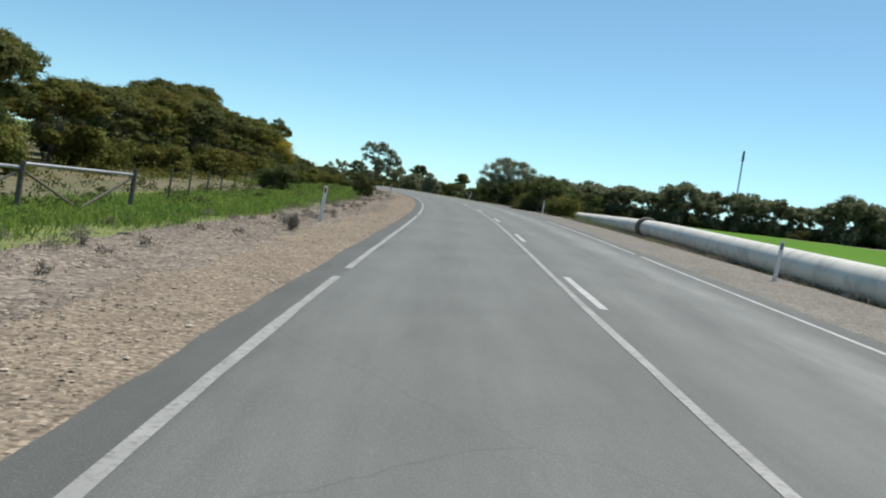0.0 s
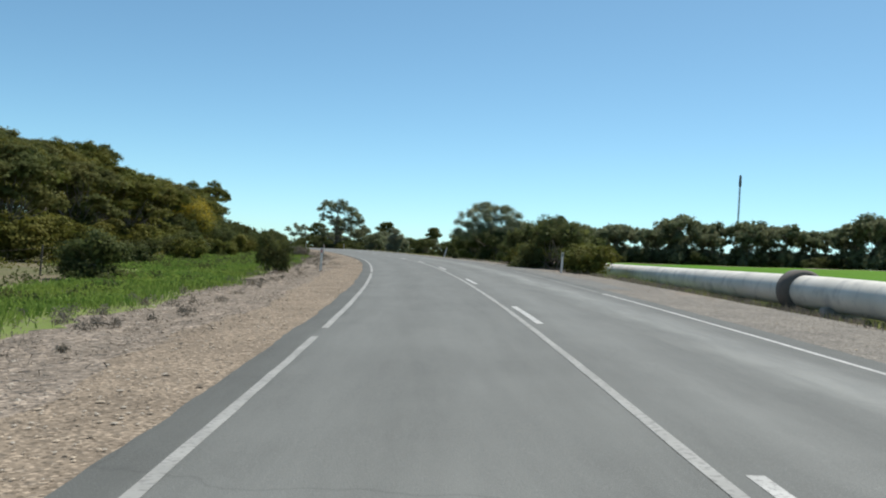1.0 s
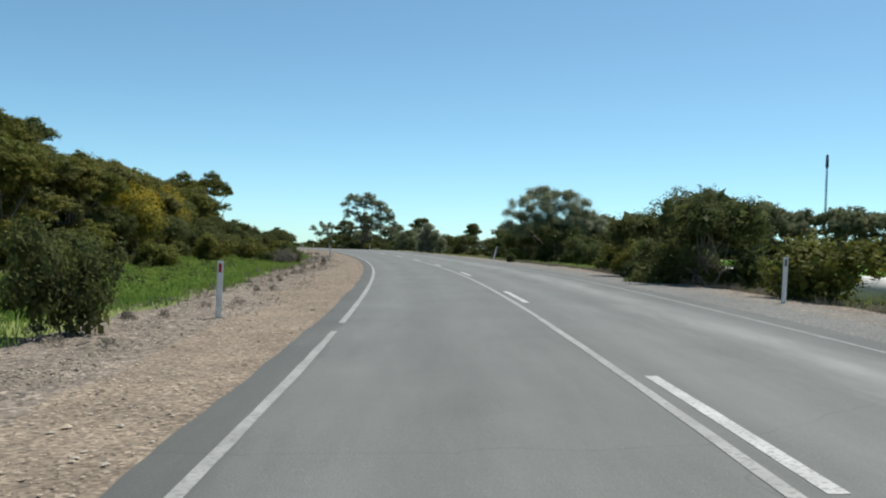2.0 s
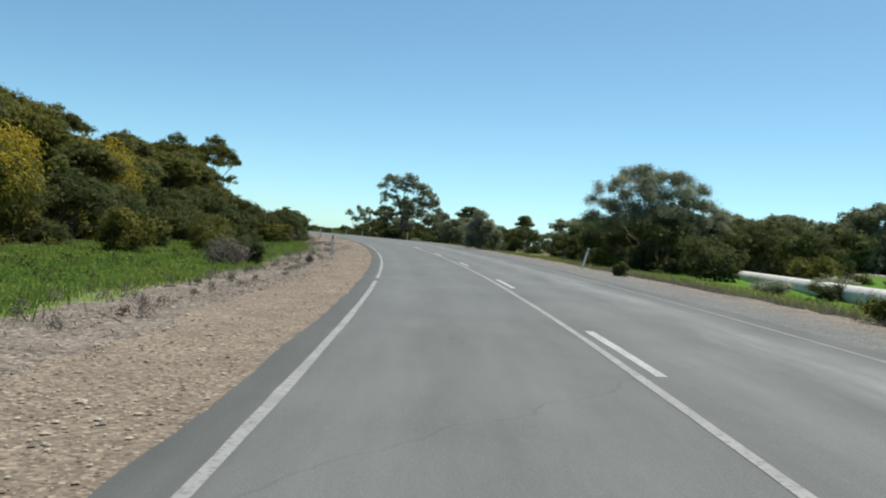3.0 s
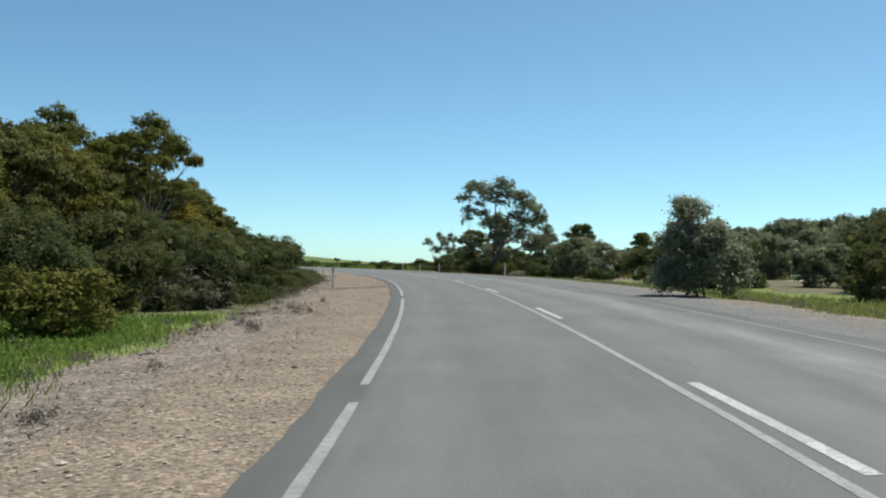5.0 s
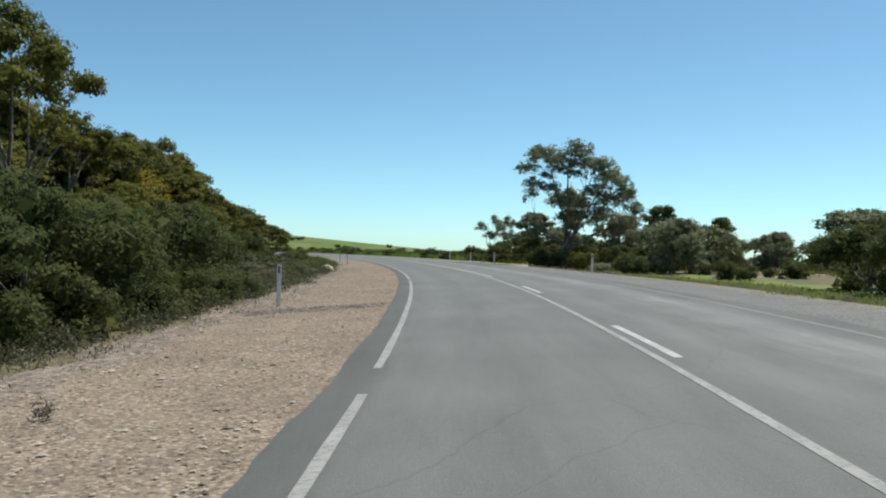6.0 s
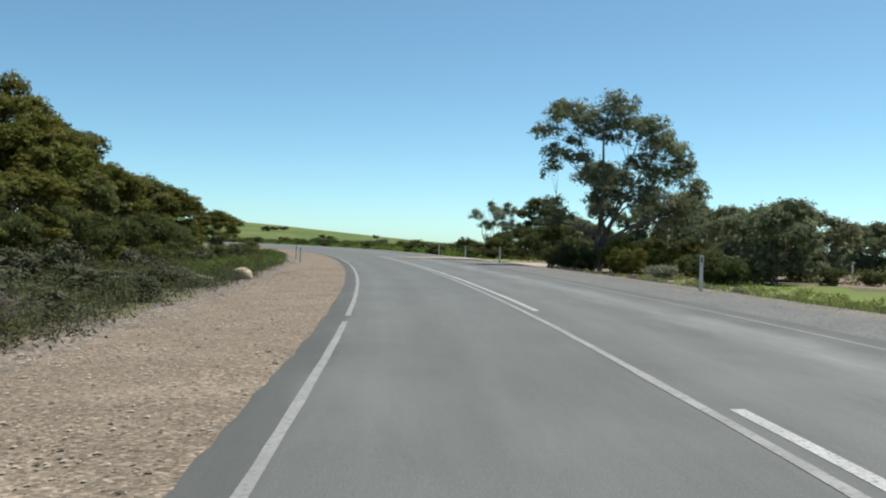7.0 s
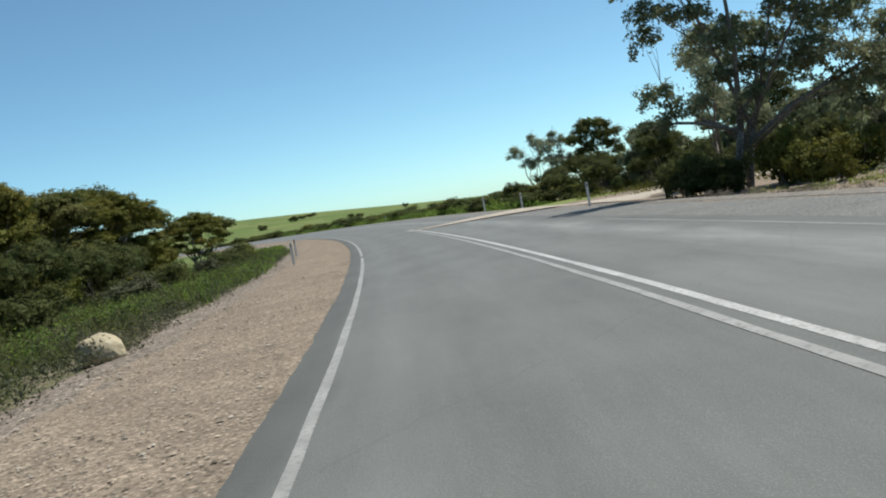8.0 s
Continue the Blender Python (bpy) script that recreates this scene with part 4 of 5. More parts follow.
cas = [(-2.5, 1.1, 5.0, 0.72, 0.67, 0.72), (-3.2, 1.1, 4.1, 0.54, 0.50, 0.54), (-1.7, -1.1, 5.2, 0.79, 0.74, 0.90), (-1.8, -1.0, 4.3, 0.90, 0.84, 0.72), (-0.9, 0.8, 6.0, 0.79, 0.74, 0.72), (-0.1, 0.6, 6.3, 0.90, 0.84, 0.57),
       (0.7, 0.4, 5.8, 0.90, 0.84, 0.90), (-0.4, -0.5, 5.2, 1.09, 1.01, 1.09), (1.6, 0.3, 5.6, 0.90, 0.84, 0.90), (2.6, 0.3, 5.9, 0.90, 0.84, 0.65), (3.3, 0.2, 5.3, 0.90, 0.84, 0.90), (2.2, -0.8, 4.7, 1.09, 1.01, 1.09),
       (3.0, -0.2, 4.3, 1.09, 1.01, 0.90), (1.0, -0.3, 4.4, 1.09, 1.01, 1.09), (3.9, 0.5, 4.4, 0.90, 0.84, 0.72), (4.8, 1.2, 4.2, 0.90, 0.84, 0.72), (5.3, 1.1, 3.7, 0.65, 0.61, 0.54), (-1.4, 0.1, 3.8, 1.09, 1.01, 0.72),
       (-2.6, -0.1, 3.8, 0.72, 0.67, 0.65), (-0.2, -0.6, 3.8, 1.23, 1.15, 0.94), (1.3, -1.1, 3.4, 1.44, 1.34, 0.79), (-0.8, -1.1, 3.1, 1.44, 1.34, 0.72), (3.0, -0.1, 3.4, 1.31, 1.21, 0.79),
       (-3.2, 0.4, 2.9, 0.9, 0.9, 0.8), (-2.4, -0.6, 2.5, 1.0, 1.0, 0.9), (4.3, 0.3, 3.0, 1.0, 1.0, 0.8), (5.0, 0.5, 2.6, 0.9, 0.9, 0.8), (0.2, 0.8, 6.0, 0.7, 0.7, 0.6), (-1.4, 0.7, 5.7, 0.6, 0.6, 0.6), (2.0, 0.9, 6.1, 0.6, 0.6, 0.5), (-0.3, -1.0, 4.6, 0.9, 0.9, 0.7)]
ct = tree("sheoak_tree", "pale grey-green feathery sheoak with fine foliage", cas, 56000, 6, 0.07, ((0, 0), (0.7, 0.2), (-0.8, 0.1), (1.8, 0.3)), (0.2, 0.034), 0.14, 9, 1.0, 0.5, M_LEAF_GREY, heads=6, under=0.9, core=0)
place(ct, 5.9, 127.0, 6, 1.0, 1.0)
# dense thicket below the sheoak
tk = []
for i in range(2):
    tk.append(tree("thicket_bush", "tall dense dark thicket bush by the road", mallee_lumps(np.random.default_rng(140 + i), 3.5, 5.0, 16, -0.1, 0.8), 17000, 140 + i, 0.05, ((0, 0), (0.4, 0.2), (-0.4, 0.1)), (0.12, 0.06), 0.09, 10, 0.2, 0.25, M_LEAF_SHRUB, heads=6, under=2.0, group="thicket bushes", category="shrub"))
for i, (x, y, sc) in enumerate(((7.2, 126.2, 1), (10.4, 129, 1.05), (5.4, 130.5, 0.98), (4.8, 135, 0.95), (3.2, 139.5, 0.73), (1.8, 144.5, 0.58), (7.6, 134, 1.05), (6.2, 140.5, 1), (4.6, 147, 1), (13.4, 126, 1), (12.4, 133, 1.07), (9.8, 140, 1.1), (8, 147, 1.07), (5.2, 154, 1.05), (9.2, 123.6, 0.7), (14.6, 121.5, 0.8), (15.5, 131, 1.1), (14.5, 140, 1.12), (12.5, 149, 1.2), (9.5, 157, 1.11), (17.5, 125, 0.94))):
    (place if i < 2 else at_land)(tk[i % 2], x, y, 83 * i, sc, sc)
for i, (x, y, sc) in enumerate(((-34.0, 252.5, 0.85), (-30.0, 255.0, 1.0), (-26.5, 252.0, 0.95), (-22.5, 254.0, 1.05), (-19.0, 250.5, 1.0), (-15.0, 252.0, 1.1), (-11.0, 247.0, 1.1), (-6.0, 244.0, 1.1), (-33.0, 262.0, 1.2), (-25.0, 262.0, 1.25))):
    at_land(tk[i % 2], x, y, 47 * i, sc, sc)
for i, (x, y, sc) in enumerate(((6.6, 73.6, 0.86), (7.4, 76.8, 0.9), (6.0, 78.6, 0.7), (-34.8, 238.6, 0.55), (-31.6, 237.2, 0.6), (-28.2, 236.0, 0.66), (-24.6, 234.4, 0.7), (-21.0, 232.6, 0.66), (-17.4, 230.4, 0.7), (-13.8, 227.6, 0.72), (-10.2, 224.2, 0.7), (-6.6, 220.6, 0.7))):
    at_land(tk[i % 2], x, y, 37 * i, sc, sc)
# the same bushes crowd the left verge in the bend
for i, (s, lat, sc) in enumerate(((137, -10.8, 0.6), (140.5, -9.4, 0.64), (144, -9.25, 0.68), (147.6, -9.3, 0.72), (151.2, -9.2, 0.68), (154.6, -9.3, 0.68), (158.2, -9.2, 0.62), (162, -10.8, 0.6), (146, -13.6, 0.95), (152, -13.8, 0.95), (160.5, 12.6, 0.72), (164.5, 13.2, 0.75), (157.5, 14.4, 0.8), (168.5, 15.5, 0.7), (158, -13.6, 0.9), (164, -13.4, 0.8), (170, -13.6, 0.75), (98, -18.5, 0.85), (104, -17.6, 0.8), (111, -17.4, 0.9), (117, -17.6, 0.85), (123, -17.2, 0.95), (129, -16.6, 0.9), (135, -16.2, 0.95), (141, -15.8, 0.95), (177, -15.0, 0.8), (184, -15.6, 0.8), (191, -14.8, 0.75), (198, -15.6, 0.8), (205, -15.0, 0.8), (211, -14.6, 0.75), (218, -15.4, 0.8), (225, -16.4, 0.8), (231, -15.4, 0.7))):
    x, y = belt_xy(s, lat)
    at_land(tk[i % 2], x, y, 61 * i, sc, sc)
# rounded bush at the road's edge
rb_l = [(0, 0, 1.2, 1.2, 1.2, 1.15), (-0.8, 0.2, 0.8, 0.8, 0.8, 0.8), (0.9, -0.2, 0.8, 0.9, 0.8, 0.8), (-0.25, 0.1, 2.45, 0.7, 0.7, 0.6), (0.5, 0.1, 2.0, 0.65, 0.6, 0.6), (-0.75, -0.1, 1.7, 0.6, 0.6, 0.55), (1.15, 0.1, 1.35, 0.5, 0.5, 0.5), (-0.1, 0.6, 1.9, 0.7, 0.6, 0.6), (0.1, -0.7, 1.6, 0.7, 0.6, 0.6)]
rb = tree("roadside_bush", "rounded grey-green bush at the gravel edge", rb_l, 20000, 151, 0.04, ((0, 0), (0.3, 0.1), (-0.3, 0.1)), (0.13, 0.045), 0.1, 10, 0.0, 0.42, M_LEAF_GREY, heads=8, under=2.0, core=0.26, category="shrub")
place(rb, -4.9, 139.8, 20, 1.0, 1.02)
# trees beyond and beside the tall one
um = [(-0.2, 0.0, 5.6, 1.23, 1.20, 0.72), (0.7, 0.2, 5.3, 1.01, 0.96, 0.65), (-1.0, 0.1, 5.2, 0.90, 0.96, 0.59), (1.5, 0.2, 4.6, 1.01, 0.96, 0.65), (-1.5, 0.0, 4.4, 1.01, 0.96, 0.65), (0.3, 0.0, 4.4, 1.12, 1.08, 0.72), (1.1, 0.0, 3.7, 1.01, 0.96, 0.65), (-0.6, 0.2, 3.5, 1.12, 1.08, 0.72), (1.9, 0.0, 3.2, 0.78, 0.84, 0.52), (0.2, 0.1, 2.6, 1.01, 0.96, 0.65)]
ut = tree("gum_tree", "small umbrella-crowned gum tree beside the side road", um, 13000, 71, 0.1, ((0, 0), (0.3, 0.1)), (0.17, 0.08), 0.1, 10, 0.5, 0.25, M_LEAF_BELT, heads=6, under=0.7)
place(ut, -30.4, 259, 20, 1.15)
at_land(ut, -0.4, 352, 120, 1.5)
grown(ut, False, -13.4, 266, 220, 1.3, 8.7 / 6.25)
at_land(ut, -3.5, 268, 20, 0.62)
at_land(ut, -23.0, 208.0, 60, 0.46, 0.46)
# taller umbrella crowns standing out of the belt
def umbrella_lumps(rng, h, w, n):
    """Flat leaf heads along a dome on bare spreading limbs, with a few hanging lower at its rim."""
    out = []
    for i in range(n):
        a, r = i * 2.4, math.sqrt((i + 0.3) / n) * w * 0.45
        s = w * rng.uniform(0.11, 0.17)
        out.append([r * math.cos(a), r * math.sin(a), h * (0.95 - 0.24 * (2 * r / w) ** 2) + rng.normal(0, 0.22), s, s * rng.uniform(0.8, 1.2), s * rng.uniform(0.62, 0.85)])
    for i in range(n // 4):
        a, r = i * 6.283 / (n // 4) + rng.uniform(-0.5, 0.5), w * rng.uniform(0.2, 0.45)
        s = w * rng.uniform(0.08, 0.13)
        out.append([r * math.cos(a), r * math.sin(a), h * rng.uniform(0.55, 0.7), s, s, s * 0.85])
    top = max(q[2] + 0.95 * q[5] for q in out)
    return [(q[0], q[1], q[2] * h / top, q[3], q[4], q[5]) for q in out]


umb = []
for i in range(2):
    lm = umbrella_lumps(np.random.default_rng(170 + i), 9.0, 6.4, 20)
    umb.append(tree("gum_tree", "tall umbrella gum with open dark limbs above the belt", lm, 24000, 170 + i, 0.13, ((0, 0), (0.35, 0.2)), (0.15, 0.075), 0.08, 11, 0.4, 0.25, (M_LEAF_OLIVE, M_LEAF_BELT)[i], heads=7, under=0.45, core=0.24, group="umbrella gum trees"))
for i, (s, lat, h) in enumerate(((164, -17.2, 9.6), (88, -27, 7.6), (94, -26, 8), (100, -28, 8.3), (106, -26.5, 8.9), (113, -28, 9.6), (124, -26, 8.1), (130, -25, 8), (177, -19.4, 8.1), (186, -19.5, 7.9), (196.5, -19.4, 8.9), (209, -20.3, 8.3), (150, -23, 8.0), (76, -25, 7), (157.5, -20.5, 8.9), (143, -22.5, 7.4))):
    x, y = belt_xy(s, lat)
    grown(umb[i % 2], i < 2, x, y, 80 * i, 0.035 * h + 0.64, h / 9.0)
thin = [(-1.5, 0, 3.8, 0.9, 0.8, 0.9), (-0.3, 0, 4.6, 0.8, 0.8, 0.9), (0.9, 0, 4.3, 0.9, 0.8, 0.9), (-0.8, 0, 2.8, 0.9, 0.8, 0.8), (0.6, 0, 3.0, 0.8, 0.8, 0.8)]
tt = tree("sheoak_tree", "thin sparse sheoak with wispy grey foliage", thin, 5600, 72, 0.08, ((0, 0), (0.5, 0.1), (-0.5, 0.1)), (0.2, 0.05), 0.1, 9, -0.5, 0.5, M_LEAF_GREY, heads=5, core=0)
place(tt, -36.9, 262.0, 10, 1.25)
at_land(tt, -34.0, 258.0, 60, 0.95)
at_land(tt, -20.5, 215.0, 100, 1.1)
mid = mallee_lumps(np.random.default_rng(81), 3.7, 5.0, 16, -0.05, 0.72) + [(1.2, 0.3, 0.8, 1.0, 0.9, 0.9), (-1.1, -0.3, 0.8, 1.1, 1.0, 0.9), (0.0, 1.0, 0.9, 1.1, 1.0, 0.9)]
mt = tree("gum_tree", "multi-stemmed young gum tree near the junction", mid, 14000, 81, 0.07, ((0, 0), (0.4, 0.2), (-0.4, 0.1)), (0.17, 0.09), 0.1, 12, 0.4, 0.25, M_LEAF, heads=6, under=0.9)
place(mt, -11.6, 193.5, 30, 1.0)
at_land(mt, -9.4, 199, 120, 0.95)
at_land(mt, -24.5, 240, 200, 1.2)
for i, (x, y, sc) in enumerate(((-3, 215, 0.94), (1.5, 219, 0.82), (5, 226, 1.09), (10, 222, 1.49), (-6, 226, 0.92), (14, 214, 1.49), (8, 206, 1.22), (18, 205, 1.49), (-1, 236, 1.1), (24, 196, 1.49), (13, 196, 1.22), (18, 185, 1.35), (12, 176, 1.35), (8.5, 168, 1.21), (-13, 236, 1.37), (-18, 244, 1.62), (4, 163, 0.64), (14, 160, 1.49), (12, 150, 1.46), (16, 141, 1.11), (-11, 224.4, 1.3), (-11.5, 211, 1.05), (20, 232, 1.9), (12, 243, 1.7), (28, 224, 1.8), (34, 212, 1.7))):
    at_land(mt, x, y, 51 * i, 0.5 * sc + 0.5, sc)
# far row of gums beyond the field
FAR = []
for i in range(4):
    fr = np.random.default_rng(90 + i)
    fl = umbrella_lumps(fr, 6.4, 7.4, 15) + [(fr.uniform(-3.4, 3.4), fr.uniform(-1.5, 1.5), fr.uniform(0.7, 2.4), 1.5, 1.3, 1.1) for _ in range(9)]
    FAR.append(tree("gum_tree", "umbrella gum in the far row behind the crop field", fl, 13000, 90 + i, 0.12, ((0, 0), (0.4, 0.2)), (0.3, 0.16), 0.14, 8, 0.4, 0.25, M_LEAF, heads=5, under=0.9, core=0.6, group="far row of gum trees"))
for i in range(72):
    t = i / 71.0
    x, y = 20 + 164 * t + 1.5 * math.sin(i * 2.3), 208 - 34 * t + 4 * math.sin(i * 1.7)
    sc = (0.9, 1.04, 0.8, 0.98, 0.93, 0.86, 1.08)[i % 7]
    (place if i < 4 else at_land)(FAR[i % 4], x, y, 73 * i, sc * 1.1, sc * 1.2)
for i in range(44):
    t = i / 43.0
    put("dark", 20 + 164 * t, 204 - 34 * t + 2 * math.sin(i * 1.3), 6.5, 2.4 + 0.5 * (i % 3))
at_land(FAR[1], 81, 188, 15, 1.25, 1.32)
at_land(FAR[2], 87, 187, 75, 1.1, 1.25)
# tall gums behind the side road
for i, (x, y, h) in enumerate(((20, 262, 9.6), (28, 258, 9.6), (36, 250, 9.2), (44, 242, 9.6), (16, 240, 8.2), (26, 232, 8.4), (36, 226, 8.4), (46, 220, 8.0), (12, 254, 7.8), (52, 232, 8.8), (60, 226, 9.2), (22, 250, 9.0), (31, 240, 8.8), (41, 234, 8.8), (8, 236, 6.4))):
    grown(FAR[i % 4], False, x, y, 40 * i, 1.15, h / 6.4)

# ---- guide posts ----
def guide_post(x, y, colour="red", lean=0.0, rz=0.0, up=0.0):
    ob = new("guide_post")
    ob.matrix_basis = pose(x, y, land_z(x, y) + up, 0, lean, rz)
    tagged(ob, "white plastic guide post with a %s reflector" % ("red" if colour == "red" else "pale"), "guide post", "roadside guide posts")
    bm = bmesh.new()
    bmesh.ops.create_cube(bm, size=1.0)
    for v in bm.verts:
        v.co = Vector((v.co.x * 0.105, v.co.y * 0.03, v.co.z * 1.25 + 0.325))
    up_edges = [e for e in bm.edges if abs(e.verts[0].co.z - e.verts[1].co.z) > 0.5]
    bmesh.ops.bevel(bm, geom=up_edges, offset=0.012, segments=2, affect="EDGES")
    g = Geo()
    bm.verts.index_update()
    g.add([v.co for v in bm.verts], [[v.index for v in f.verts] for f in bm.faces])
    bm.free()
    body = part("post", g, M_POST, ob)
    r = Geo().box(0, -0.0185, 0.83, 0.05, 0.006, 0.15, 0.002)
    part("reflector", r, M_RED if colour == "red" else M_SILVER, body, "%s rectangular reflector" % ("red" if colour == "red" else "silver grey"))
    return ob


for s, lat, colour, lean in ((24.5, -5.44, "red", 3), (61.2, -5.35, "red", 0), (110.9, -5.5, "red", 0), (153.6, -6.2, "grey", 0), (212.5, -6.1, "grey", 0), (223.5, -6.4, "red", 0), (21.4, 5.9, "grey", 3),
                             (64.5, 5.6, "grey", 1), (109.0, 5.9, "grey", 14), (177.0, 6.0, "grey", 0), (207.3, 5.9, "grey", 0), (226.3, 7.3, "grey", 0), (233.4, 6.4, "grey", 0), (252, 9.5, "grey", 0), (290, 9.5, "grey", 0)):
    x, y = belt_xy(s, lat)
    guide_post(x, y, colour, lean, math.degrees(float(np.interp(s, RS, RH))))
guide_post(-18.4, 219.6, "grey")
guide_post(-5.2, 209.6, "grey")

# ---- pipeline ----
PIPE = [(5.0, -160, -1.1), (7.9, -30, 0.05), (8.75, 0, 0.55), (9.25, 20, 1.0), (9.7, 44, 1.62), (9.95, 69, 1.80), (10.9, 105, 2.1), (11.5, 125, 2.28), (13.0, 165, 2.6), (14.4, 200, 2.0)]
pa = np.array(PIPE, float)
_t = np.arange(-158, 199.0, 1.5)
pipe_pts = np.stack([np.interp(_t, pa[:, 1], pa[:, 0]), _t, np.interp(_t, pa[:, 1], pa[:, 2])], 1)
for _ in range(6):
    pipe_pts[1:-1] = (pipe_pts[:-2] + 2 * pipe_pts[1:-1] + pipe_pts[2:]) / 4
pipeline = thing("pipeline", 0, 0, 0, "long white steel water pipeline beside the road", "pipeline")
part("pipe", Geo().tube(pipe_pts.tolist(), [0.42] * len(pipe_pts), 28), M_PIPE, pipeline, "", True)


def pipe_at(y):
    return [float(np.interp(y, pipe_pts[:, 1], pipe_pts[:, k])) for k in range(3)]


for y in (-30, 8, 46.5, 97.5, 140):
    a, b = pipe_at(y - 0.34), pipe_at(y + 0.34)
    m1, m2 = pipe_at(y - 0.26), pipe_at(y + 0.26)
    part("collar", Geo().tube([a, m1, m2, b], [0.47, 0.56, 0.56, 0.47], 28), M_COLLAR, pipeline, "dark rusty pipe joint collar", True)
for y in range(-32, 170, 12):
    c = pipe_at(y + 4.0)
    g = land_z(c[0], c[1])
    h = c[2] - 0.3 - (g - 0.25)
    part("saddle", Geo().box(c[0], c[1], g - 0.25 + h / 2, 0.9, 0.35, h, 0.03), M_CONCRETE, pipeline, "low concrete support block")

# ---- radio mast ----
mast = thing("radio_mast", 64.3, 214.6, land_z(64.3, 214.6), "tall thin steel lattice radio mast", "mast")
mast.scale = (1.0, 1.0, 1.05)
legs = [(0.2 * math.cos(a), 0.2 * math.sin(a)) for a in (0.3, 2.39, 4.49)]
for lx, ly in legs:
    part("leg", Geo().tube([(lx, ly, -0.2), (lx * 0.8, ly * 0.8, 17.6)], [0.055, 0.05], 6), M_STEEL, mast)
lat_geo = Geo()
for k in range(22):
    for j in range(3):
        a, b = legs[j], legs[(j + 1) % 3]
        z0, z1 = 0.8 * k, 0.8 * (k + 1)
        f0, f1 = 1 - 0.2 * z0 / 17.6, 1 - 0.2 * z1 / 17.6
        lat_geo.tube([(a[0] * f0, a[1] * f0, z0), (b[0] * f1, b[1] * f1, z1)], [0.02, 0.02], 4)
part("bracing", lat_geo, M_STEEL, mast)
part("antenna", Geo().tube([(0, 0, 17.0), (0, 0, 17.4), (0, 0, 19.3), (0, 0, 19.6)], [0.12, 0.3, 0.24, 0.05], 8), M_TIMBER, mast, "dark antenna head")

# ---- old fence on the left ----
fence = thing("fence", 0, 0, 0, "old timber and wire farm fence with a braced end", "fence")
ends = [(-9.6, 14.2), (-8.35, 17.1), (-7.45, 20.6)]
tops = []
for x, y in ends:
    z = land_z(x, y)
    part("post", Geo().tube([(x, y, z - 0.3), (x, y, z + 0.5), (x + 0.02, y, z + 0.94)], [0.062, 0.058, 0.055], 9), M_TIMBER, fence)
    tops.append(Vector((x, y, z)))
for a, b in ((0, 1), (1, 2)):
    pa_, pb_ = tops[a], tops[b]
    part("rail", Geo().tube([pa_ + Vector((0, 0, 0.88)), pb_ + Vector((0, 0, 0.8))], [0.035, 0.035], 8), M_STEEL, fence, "grey steel top rail")
    mid_ = (pa_ + pb_) / 2
    part("brace", Geo().tube([pa_ + Vector((0, 0, 0.76)), mid_ + Vector((0, 0, 0.0))], [0.03, 0.03], 6), M_TIMBER, fence)
    part("brace", Geo().tube([pb_ + Vector((0, 0, 0.76)), mid_ + Vector((0, 0, 0.0))], [0.03, 0.03], 6), M_TIMBER, fence)
line_ = [(-7.45, 20.6), (-8.2, 25.5), (-9.0, 30), (-9.8, 35), (-10.6, 40), (-11.4, 45.5), (-12.2, 51), (-13.2, 57), (-14.4, 63)]
for x, y in line_[1:]:
    z = land_z(x, y)
    part("picket", Geo().tube([(x, y, z - 0.3), (x + 0.03, y, z + 0.95)], [0.035, 0.03], 6), M_TIMBER, fence)
for hh in (0.3, 0.55, 0.85):
    for (xa, ya), (xb, yb) in zip([ends[0], ends[1]] + line_[:-1], [ends[1], ends[2]] + line_[1:]):
        part("wire", Geo().tube([(xa, ya, land_z(xa, ya) + hh), (xb, yb, land_z(xb, yb) + hh)], [0.0022, 0.0022], 4), M_TIMBER, fence)

# ---- low white barrier beside the side road ----
barrier = thing("barrier", -0.9, 237.5, land_z(-0.9, 237.5), "low white painted rail barrier beside the side road", "barrier", "", 12.0)
for bx in (-0.85, 0.85):
    part("post", Geo().tube([(bx, 0, -0.2), (bx, 0, 0.5), (bx, 0, 0.9)], [0.06, 0.06, 0.055], 8), M_POST, barrier)
part("rail", Geo().box(0, -0.07, 0.82, 1.95, 0.05, 0.16, 0.01), M_POST, barrier, "white horizontal rail")

# ---- pale rock in the scrub ----
def rock(x, y, sx, sy, sz, seed):
    bm = bmesh.new()
    bmesh.ops.create_icosphere(bm, subdivisions=3, radius=1.0)
    for v in bm.verts:
        d = 1 + 0.22 * noise.noise(v.co * 1.3 + Vector((seed, 0, 0))) + 0.08 * noise.noise(v.co * 4 + Vector((0, seed, 0)))
        v.co = Vector((v.co.x * sx * d, v.co.y * sy * d, max(v.co.z, -0.5) * sz * d))
    me = bpy.data.meshes.new("rock")
    bm.to_mesh(me)
    bm.free()
    me.materials.append(M_ROCK)
    ob = new("rock", me)
    ob.matrix_basis = pose(x, y, land_z(x, y) + 0.12, 0, 0, 30)
    return tagged(ob, "pale weathered limestone rock among low scrub", "rock")


rock(*belt_xy(187.8, -7.5), 0.42, 0.34, 0.3, 3.0)

